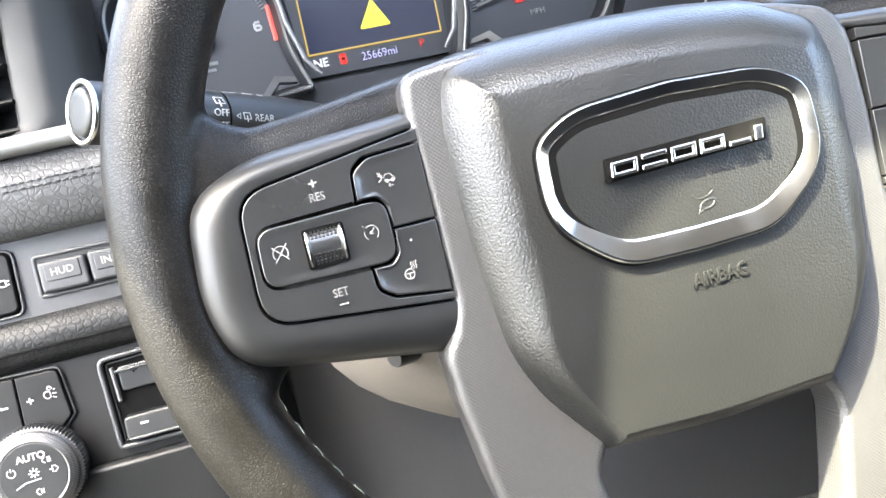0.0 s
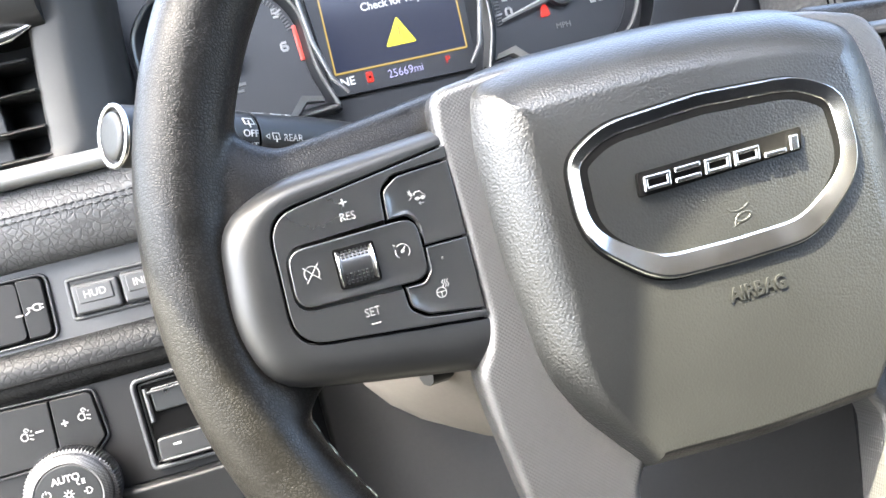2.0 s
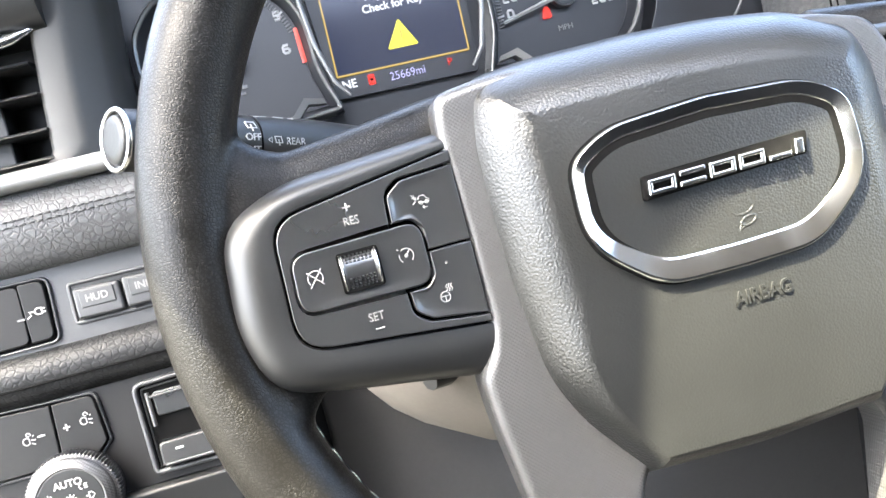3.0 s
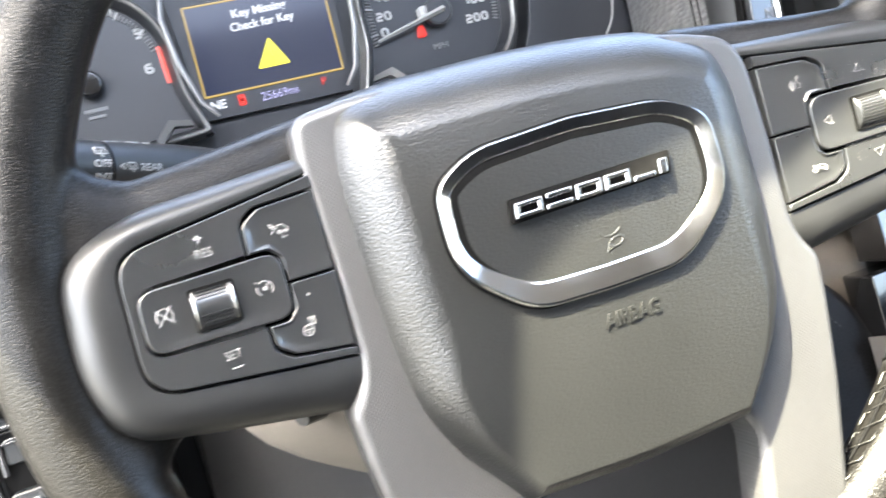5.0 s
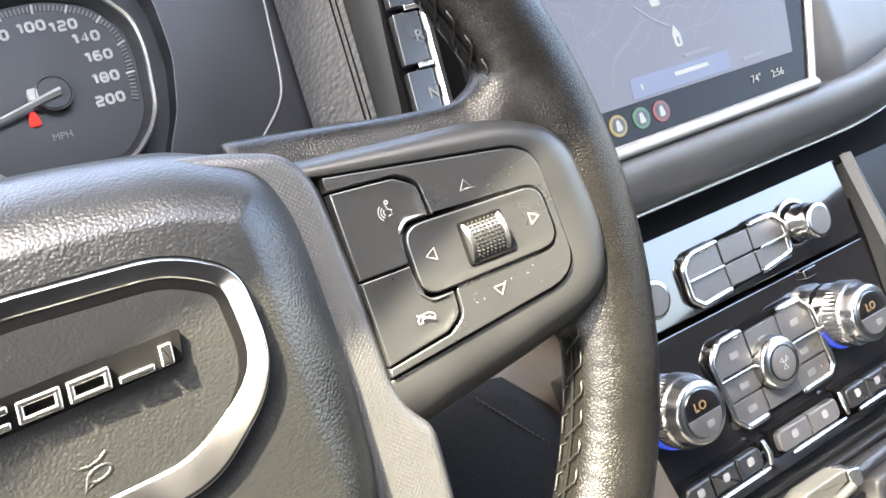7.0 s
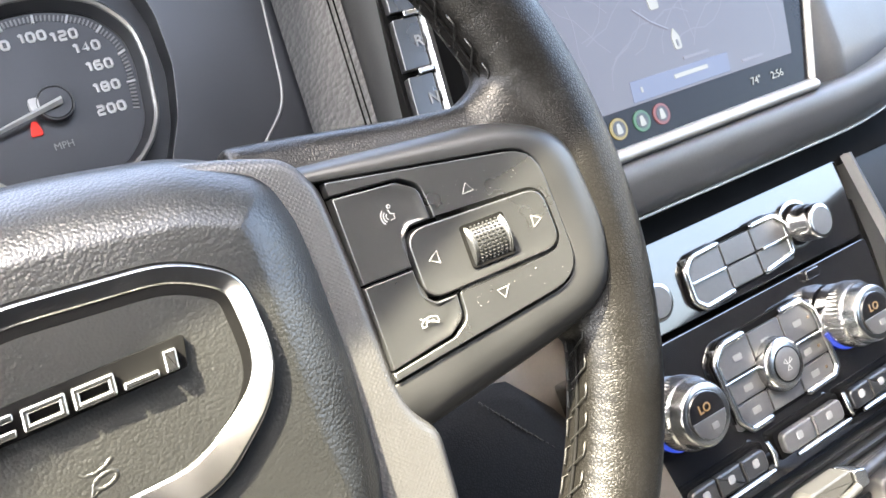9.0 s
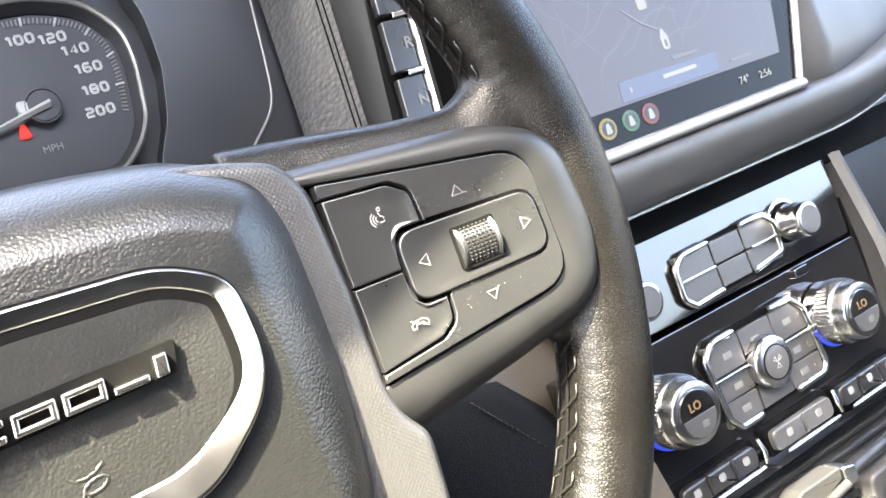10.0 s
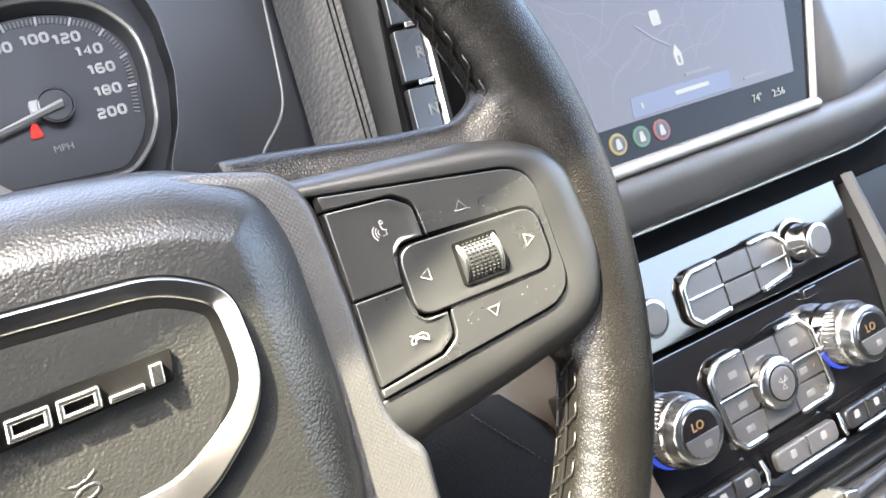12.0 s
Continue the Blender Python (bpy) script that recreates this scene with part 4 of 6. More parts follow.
# ---- dashboard ----
def dashboard():
    d = thing("dashboard", "dark two-tone dashboard with stitched leather pads and silver trim", "dashboard", (0, 0.35, -0.20))
    part("body", box(-0.74, 0.74, 0.285, 0.60, -0.26, 0.215, 0.01), "dash", d)
    part("hood", profile_bar([(0.172, 0.236), (0.167, 0.243), (0.176, 0.251), (0.60, 0.253), (0.60, 0.214), (0.30, 0.214)], -0.30, 0.20), "dash_leather", d)
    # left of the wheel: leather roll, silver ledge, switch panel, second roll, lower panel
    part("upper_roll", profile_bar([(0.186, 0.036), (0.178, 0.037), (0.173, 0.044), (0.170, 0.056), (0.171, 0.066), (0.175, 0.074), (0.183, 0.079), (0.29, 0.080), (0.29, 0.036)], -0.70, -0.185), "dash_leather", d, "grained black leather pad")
    for z, y in ((0.0595, 0.1698), (0.0625, 0.1702)):
        me = finish(sweep([(-0.0016, 0.0003, 0), (-0.0009, -0.0005, 0), (0.0009, -0.0005, 0), (0.0016, 0.0003, 0)], 0.0004, n=6), "stitch")
        for i in range(40):
            part("stitch", me, "dash_leather", d, m=Matrix.Translation((-0.36 + 0.0042 * i, y, z)))
    part("silver_ledge", profile_bar([(0.174, 0.0770), (0.1690, 0.0780), (0.1672, 0.0800), (0.1675, 0.0825), (0.1705, 0.0852), (0.1765, 0.0872), (0.186, 0.0885), (0.20, 0.0893), (0.28, 0.092), (0.28, 0.077)], -0.70, -0.205), "bright_silver", d, "bright silver ledge")
    part("switch_panel", box(-0.70, -0.185, 0.1855, 0.29, -0.006, 0.0375, 0.001), "dash_grey", d)
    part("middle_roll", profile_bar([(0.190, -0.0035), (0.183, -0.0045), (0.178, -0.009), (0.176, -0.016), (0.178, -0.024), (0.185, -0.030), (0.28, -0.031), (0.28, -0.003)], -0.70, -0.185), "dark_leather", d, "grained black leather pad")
    part("seam", sweep([(-0.70, 0.1765, -0.0195), (-0.185, 0.1765, -0.0205)], 0.0006), "gap", d)
    part("lower_panel", box(-0.70, -0.176, 0.1865, 0.29, -0.0885, -0.029, 0.001), "panel", d)
    part("lower_edge", profile_bar([(0.188, -0.088), (0.182, -0.0895), (0.181, -0.092), (0.19, -0.13), (0.22, -0.30), (0.30, -0.30), (0.30, -0.088)], -0.70, -0.176), "dash", d)
    part("knee_shade", box(-0.16, 0.21, 0.255, 0.29, -0.26, 0.06, 0.004), "knee", d)
    # air outlet pillar
    rows = []
    for z, xl, xr in ((0.0860, -0.275, -0.205), (0.0885, -0.266, -0.213), (0.0915, -0.2610, -0.2165), (0.096, -0.2585, -0.2185), (0.12, -0.2570, -0.2185), (0.15, -0.2545, -0.2165), (0.19, -0.2500, -0.213)):
        rows.append([(xl, 0.215, z), (xl, 0.194, z), (xl + 0.003, 0.189, z), (xl + 0.016, 0.187, z), (xl + 0.021, 0.1895, z), (xr - 0.006, 0.200, z), (xr, 0.212, z), (xr, 0.25, z)])
    part("outlet_pillar", loft(rows), "pillar", d, "silver-grey upright beside the air outlet", angle=60)
    part("cluster_floor", loft([[(-0.24, 0.180, 0.066), (-0.10, 0.190, 0.058), (0.02, 0.190, 0.056), (0.19, 0.185, 0.052)], [(-0.24, 0.240, 0.074), (-0.10, 0.242, 0.072), (0.02, 0.242, 0.068), (0.19, 0.240, 0.062)], [(-0.24, 0.29, 0.076), (-0.10, 0.29, 0.074), (0.02, 0.29, 0.070), (0.19, 0.29, 0.064)]]), "dash", d)
    part("column_plate", box(-0.19, 0.19, 0.192, 0.28, 0.0, 0.055, 0.004), "dash", d)
    # right of the cluster: leather cheek and plastic bezel
    cheek = []
    for z in (0.00, 0.03, 0.058, 0.075, 0.10, 0.125, 0.16, 0.21):
        k = (z - 0.07) / 0.07
        cheek.append([(0.1845 + 0.003 * k, 0.246, z), (0.1845 + 0.003 * k, 0.238, z), (0.1858 + 0.003 * k, 0.220, z), (0.1868 + 0.003 * k, 0.200, z), (0.1878 + 0.0035 * k, 0.182, z), (0.1887 + 0.004 * k, 0.168, z), (0.1895 + 0.004 * k, 0.172, z)])
    part("leather_cheek", loft(cheek), "cheek", d, "grained black leather cheek", angle=60)
    for x, y in ((0.1876, 0.1800), (0.1882, 0.1745)):
        me = finish(sweep([(x + 0.0037 * (z - 0.07) / 0.07, y, z) for z in (0.0, 0.07, 0.14, 0.21)], 0.0006), "seam")
        part("seam", me, "gap", d)
    part("bezel", loft([[(0.1890 + 0.004 * k, 0.176, 0.07 + 0.07 * k), (0.1895 + 0.004 * k, 0.164, 0.07 + 0.07 * k), (0.1915 + 0.003 * k, 0.156, 0.07 + 0.07 * k), (0.1945 + 0.0025 * k, 0.150, 0.07 + 0.07 * k), (0.1975 + 0.002 * k, 0.144, 0.07 + 0.07 * k), (0.1990 + 0.002 * k, 0.150, 0.07 + 0.07 * k)] for k in (-1.2, -0.4, 0, 0.5, 1.0, 2.0)]), "dash", d)
    part("centre_body", box(0.20, 0.70, 0.152, 0.29, -0.05, 0.20, 0.004), "dash", d)
    # ledge under the display, with its bright line
    def rise(x):
        k = max(0.0, x - 0.47)
        return (0.02 * k, 1.5 * k * k)
    part("ledge", profile_bar([(0.160, 0.004), (0.120, 0.001), (0.117, -0.004), (0.119, -0.012), (0.126, -0.022), (0.134, -0.029), (0.160, -0.031)], 0.20, 0.72, 30, rise), "ledge_grey", d, "grey ledge below the display")
    part("bright_line", profile_bar([(0.1355, -0.0290), (0.1335, -0.0300), (0.1335, -0.0310), (0.1355, -0.0316)], 0.20, 0.72, 30, rise), "silver_paint", d, "thin bright line")
    part("passenger_panel", profile_bar([(0.160, -0.030), (0.128, -0.002), (0.122, 0.02), (0.126, 0.07), (0.150, 0.13), (0.20, 0.17), (0.29, 0.17), (0.29, -0.03)], 0.440, 0.76, 60, lambda x: (0.15 * max(0.0, x - 0.468) + 0.012 * max(0.0, min(1.0, (0.482 - x) / 0.012)), 0.0)), "ledge_grey", d, "grey passenger-side panel")
    part("dark_gap", box(0.22, 0.70, 0.150, 0.20, -0.052, -0.030, 0.001), "gap", d)
    part("passenger_lower", profile_bar([(0.170, -0.034), (0.158, -0.06), (0.165, -0.25), (0.29, -0.25), (0.29, -0.034)], 0.492, 0.76), "dash", d)
    # knee panel right of the column
    part("knee_panel", profile_bar([(0.205, -0.055), (0.185, -0.070), (0.180, -0.095), (0.182, -0.150), (0.22, -0.150), (0.22, -0.055)], 0.165, 0.262, 10), "tan", d, "greige knee panel")
    part("console_side", loft([[(0.148, 0.176, -0.055), (0.165, 0.173, -0.075), (0.2085, 0.172, -0.0865), (0.228, 0.168, -0.110), (0.246, 0.165, -0.142), (0.30, 0.160, -0.215), (0.33, 0.155, -0.32)], [(0.140, 0.166, -0.105), (0.15, 0.160, -0.105), (0.2045, 0.162, -0.096), (0.222, 0.158, -0.118), (0.238, 0.155, -0.148), (0.285, 0.150, -0.222), (0.31, 0.145, -0.33)], [(0.125, 0.165, -0.22), (0.135, 0.160, -0.22), (0.16, 0.155, -0.22), (0.19, 0.150, -0.24), (0.21, 0.148, -0.25), (0.25, 0.145, -0.28), (0.27, 0.14, -0.35)]]), "vinyl", d, "black stitched console flank")
    me = finish(sweep([(-0.0014, 0.0002, 0), (-0.0007, -0.0006, 0), (0.0007, -0.0006, 0), (0.0014, 0.0002, 0)], 0.0004, n=6), "stitch")
    for i in range(30):
        s = i / 29
        p = Vector((0.1859, 0.1625, -0.0888)).lerp(Vector((0.2500, 0.1545, -0.1700)), s)
        part("stitch", me, "thread", d, m=Matrix.Translation(p) @ Matrix.Rotation(radians(56), 4, "Y"))
    return d


dashboard()


def air_outlet():
    v = thing("air_vent", "black slatted air outlet with chrome upper accent", "air vent", (-0.30, 0.24, 0.10))
    part("well", box(-0.42, -0.256, 0.222, 0.285, 0.092, 0.165, 0.002), "dash", v)
    for z in (0.0905, 0.1055, 0.1245, 0.1410):
        rows = [(-0.43, 0.190, z), (-0.43, 0.188, z + 0.001), (-0.43, 0.189, z + 0.0025), (-0.43, 0.224, z + 0.006), (-0.43, 0.224, z + 0.003)]
        part("slat", loft([rows, [(-0.2572, y, zz) for _, y, zz in rows]], True, True), "dash", v, "satin black slat")
    for x in (-0.285, -0.325):
        part("guide_vane", box(x - 0.006, x + 0.006, 0.200, 0.222, 0.094, 0.15, 0.001), "dash", v)
    part("chrome_accent", sweep([(-0.42, 0.186, 0.1495), (-0.285, 0.186, 0.1525), (-0.262, 0.186, 0.1555), (-0.2475, 0.188, 0.1605)], [0.0042, 0.0042, 0.0034, 0.0008], n=12, flat=0.6), "chrome", v, "chrome accent bar")
    part("upper_lip", profile_bar([(0.188, 0.158), (0.178, 0.164), (0.172, 0.178), (0.176, 0.196), (0.22, 0.21), (0.285, 0.21), (0.285, 0.158)], -0.43, -0.243), "dash", v)


air_outlet()


def dash_switches():
    p = thing("display_switches", "row of dark buttons with HUD and INFO print in the dashboard", "switch panel", (-0.25, 0.186, 0.012))
    part("surround", band(rounded([(-0.2685, 0.0035, 0.003), (-0.185, 0.0025, 0.003), (-0.185, 0.0250, 0.003), (-0.2680, 0.0265, 0.003)], 4), 0.0022, 0.1840, 0.190, 0.0008), "dash_grey", p)
    # Darker than the surround: shade lines round the buttons put into the colour.
    part("well", slab(rounded([(-0.2675, 0.0040, 0.003), (-0.186, 0.0030, 0.003), (-0.186, 0.0245, 0.003), (-0.2670, 0.0260, 0.003)], 4), 0.1850, 0.188, 0.0004, 1), "dash", p)
    for x0, x1, word in ((-0.2650, -0.2412, "HUD"), (-0.2398, -0.2150, "INFO"), (-0.2136, -0.1900, "")):
        b = part("button", slab(rounded([(x0, 0.0062, 0.002), (x1, 0.0058, 0.002), (x1, 0.0215, 0.002), (x0, 0.0222, 0.002)], 4), 0.1800, 0.187, 0.0016, 3), "dash_grey", p)
        part("key_top", slab(rounded([(x0 + 0.003, 0.0115, 0.001), (x1 - 0.003, 0.0112, 0.001), (x1 - 0.003, 0.0200, 0.001), (x0 + 0.003, 0.0205, 0.001)], 4), 0.1793, 0.182, 0.0006, 2), "dash_grey", b)
        if word:
            part("print", lettering(word, (x0 + x1) / 2, 0.1790, 0.0158, 0.0054, 0.0003, bold=0.0001), "sign", b)
    q = thing("charging_switches", "dark switch pair with plug sign in the dashboard", "switch panel", (-0.30, 0.186, 0.015))
    o = rounded([(-0.355, -0.0025, 0.004), (-0.2765, -0.0025, 0.006), (-0.2750, 0.0330, 0.006), (-0.355, 0.0345, 0.004)], 5)
    part("surround", band(o, 0.0016, 0.1835, 0.19, 0.0007), "dash_grey", q)
    part("well", slab(inset(o, 0.001), 0.1850, 0.188, 0.0004, 1), "gap", q)
    for x0, x1 in ((-0.322, -0.2915), (-0.2908, -0.2790)):
        part("button", slab(rounded([(x0, 0.0005, 0.001), (x1, 0.0005, 0.004), (x1 + 0.001, 0.0310, 0.004), (x0, 0.0315, 0.001)], 4), 0.1822, 0.187, 0.0008, 3), "panel", q)
    part("print", icon([[(-1.0, -0.5), (-0.5, -0.2), (-0.7, 0.2), (0.0, 0.1)], (0.3, 0.1, 0.35, 90, 270), [(0.3, 0.45), (0.7, 0.45), (0.7, -0.25), (0.3, -0.25)], [(0.7, 0.3), (1.1, 0.3)], [(0.7, -0.1), (1.1, -0.1)]], -0.2848, 0.1815, 0.0155, 0.0045, 0.0008), "white", q)
    part("pilot_light", slab(rect(-0.2925, 0.0135, 0.004, 0.0012, 0.0005), 0.1815, 0.183, 0.0002, 1), "grey_print", q)


dash_switches()


def light_switch():
    p = thing("headlamp_switch", "dark headlamp switch with knurled silver rotary knob and dimmer buttons", "light switch", (-0.285, 0.187, -0.06))
    o = rounded([(-0.332, -0.066, 0.004), (-0.2745, -0.0665, 0.003), (-0.2660, -0.0585, 0.004), (-0.2680, -0.0315, 0.005), (-0.325, -0.0290, 0.005)], 5)
    part("surround", band(o, 0.0013, 0.1845, 0.19, 0.0006), "dash_grey", p)
    part("well", slab(inset(o, 0.0008), 0.1860, 0.189, 0.0003, 1), "gap", p)
    for q in ([(-0.3285, -0.0640, 0.002), (-0.2925, -0.0640, 0.001), (-0.2912, -0.0325, 0.001), (-0.3220, -0.0310, 0.004)], [(-0.2917, -0.0640, 0.001), (-0.2760, -0.0650, 0.002), (-0.2680, -0.0580, 0.003), (-0.2695, -0.0330, 0.004), (-0.2904, -0.0325, 0.001)]):
        part("button", slab(rounded(q, 4), 0.1825, 0.187, 0.0008, 3), "panel", p)
    lamp = [(0, 0, 0.42, 90, 270), [(0, 0.42), (0.3, 0.3), (0.3, -0.3), (0, -0.42)], [(0.5, 0.9), (0.6, 0.6)], [(0.9, 0.6), (0.75, 0.45)], [(0.5, 0.1), (1.0, 0.0)], [(0.5, -0.3), (0.9, -0.5)], (0.3, 0.75, 0.2, 0, 300)]
    for x in (-0.306, -0.2765):
        part("print", icon(lamp, x, 0.1818, -0.0475 if x < -0.3 else -0.0450, 0.0044, 0.0007), "sign", p)
    part("print", icon([[(-1, 0), (1, 0)]], -0.2985, 0.1818, -0.0465, 0.0019, 0.0009), "white", p)
    part("print", icon([[(-1, 0), (1, 0)], [(0, -1), (0, 1)]], -0.2855, 0.1818, -0.0458, 0.0017, 0.0009), "white", p)
    x, z = -0.2882, -0.0805
    knob = part("rotary_knob", lathe([(0.0160, 0.1664), (0.0172, 0.1655), (0.0186, 0.1662), (0.0208, 0.1678), (0.0213, 0.1690), (0.0216, 0.1700), (0.0232, 0.1705), (0.0238, 0.1716), (0.0238, 0.1790), (0.0228, 0.1805), (0.0222, 0.190)], x, z, 160, ridge=0.0008, ridges=80, grip=0.95), "silver", p, "knurled silver rotary knob")
    part("cap", lathe([(0.0158, 0.1660), (0.0164, 0.1665), (0.0164, 0.170)], x, z, 40), "dash", knob, "black cap with white lamp signs")
    part("print", lettering("AUTO", x + 0.0008, 0.1655, z + 0.0092, 0.0050, 0.0003, bold=0.0001), "white", knob)
    for sx, sz, st in ((-0.0092, 0.0035, [(0, 0, 0.8, 120, 420), [(0, 0.3), (0, 1.0)]]), (0.0005, 0.0012, [(0, 0, 0.5, 0, 360)] + [[(0.7 * math.cos(a), 0.7 * math.sin(a)), (1.05 * math.cos(a), 1.05 * math.sin(a))] for a in [i * math.pi / 4 for i in range(8)]]), (0.0072, 0.0058, [(-0.3, 0, 0.5, 90, 270), [(0.1, 0.4), (0.8, 0.4)], [(0.1, 0), (0.8, 0)], [(0.1, -0.4), (0.8, -0.4)]]), (0.0095, 0.0008, [[(-0.3, 0.6), (-0.3, -0.6), (0.3, -0.6), (0.8, 0), (0.3, 0.6), (-0.3, 0.6)], [(-0.9, 0), (-0.5, 0)]]), (0.001, -0.0080, [(0, 0, 0.6, 90, 270), [(0.3, 0.5), (0.3, -0.5)], [(0.7, 0.5), (0.7, -0.5)]]), (-0.004, -0.0035, [[(-2, -0.4), (0, 0.4), (3, 0.6)]])):
        part("print", icon(st, x + 1.07 * sx, 0.1656, z + 1.07 * sz, 0.0025, 0.0006), "white", knob)


light_switch()


def release_tray():
    t = thing("release_tray", "recessed black tray with release lever in the lower dashboard", "lever", (-0.22, 0.187, -0.058))
    o = rounded([(-0.2500, -0.0835, 0.004), (-0.178, -0.0845, 0.004), (-0.178, -0.0320, 0.004), (-0.2505, -0.0335, 0.006)], 5)
    part("surround", band(o, 0.0026, 0.1825, 0.19, 0.0010), "dash_grey", t)
    part("well", slab(inset(o, 0.002), 0.1862, 0.189, 0.0003, 1), "gap", t)
    part("inner_rim", band(inset(o, 0.0036), 0.0012, 0.1850, 0.188, 0.0005), "pad", t)
    part("shelf", slab(rect(-0.213, -0.0470, 0.056, 0.0130, 0.002), 0.1840, 0.188, 0.0008), "key", t)
    part("shelf_edge", sweep([(-0.2425, 0.1832, -0.0425), (-0.19, 0.1832, -0.0420)], 0.0008), "dash_grey", t)
    part("side_post", sweep([(-0.2435, 0.1835, -0.0400), (-0.2432, 0.1835, -0.0580)], 0.0012), "knob_grey", t)
    lever = part("lever", slab(rounded([(-0.2440, -0.0790, 0.002), (-0.186, -0.0800, 0.002), (-0.186, -0.0665, 0.002), (-0.2435, -0.0665, 0.003)], 4), 0.1790, 0.187, 0.0014, 3), "pad", t, "satin black release lever")
    part("print", slab(rect(-0.2335, -0.0715, 0.0042, 0.0012, 0.0003), 0.1786, 0.18, 0.0001, 1), "white", lever)
    part("lever_edge", sweep([(-0.2425, 0.1792, -0.0785), (-0.19, 0.1792, -0.0790)], 0.0008), "dash_grey", lever)


release_tray()


# ---- instrument cluster ----
ROUND = [(-0.6, -1), (0.6, -1), (1, -0.6), (1, 0.6), (0.6, 1), (-0.6, 1), (-1, 0.6), (-1, -0.6), (-0.6, -1), (0, -1)]
DIGITS = {
    "0": [ROUND],
    "1": [[(-0.75, 0.65), (0.0, 1), (0.2, 1), (0.2, -1)]],
    "2": [[(-1, 1), (0.6, 1), (1, 0.7), (1, 0.3), (0.6, 0), (-0.6, 0), (-1, -0.3), (-1, -1), (1, -1)]],
    "3": [[(-1, 1), (0.6, 1), (1, 0.7), (1, 0.3), (0.7, 0), (-0.5, 0)], [(0.7, 0), (1, -0.3), (1, -0.7), (0.6, -1), (-1, -1)]],
    "4": [[(0.5, -1), (0.5, 1), (-1, -0.4), (1, -0.4)]],
    "5": [[(1, 1), (-1, 1), (-1, 0.1), (0.6, 0.1), (1, -0.2), (1, -0.7), (0.6, -1), (-1, -1)]],
    "6": [[(0.9, 1), (-0.6, 1), (-1, 0.6), (-1, -0.6), (-0.6, -1), (0.6, -1), (1, -0.7), (1, -0.2), (0.6, 0.1), (-1, 0.1)]],
    "8": [ROUND, [(-1, 0), (1, 0)]],
}


def numeral(body, x, y, z, k=1.0):
    """A gauge number in wide square digits, its middle at (x, y, z)."""
    steps = [0.0037 * k if d == "1" else 0.0055 * k for d in body]
    strokes, at = [], -sum(steps) / 2
    for d, w in zip(body, steps):
        for line in DIGITS[d]:
            strokes.append([(at + w / 2 + 0.00170 * k * a, 0.00222 * k * b) for a, b in line])
        at += w
    return icon(strokes, x, y, z, 1.0, 0.0016 * k)


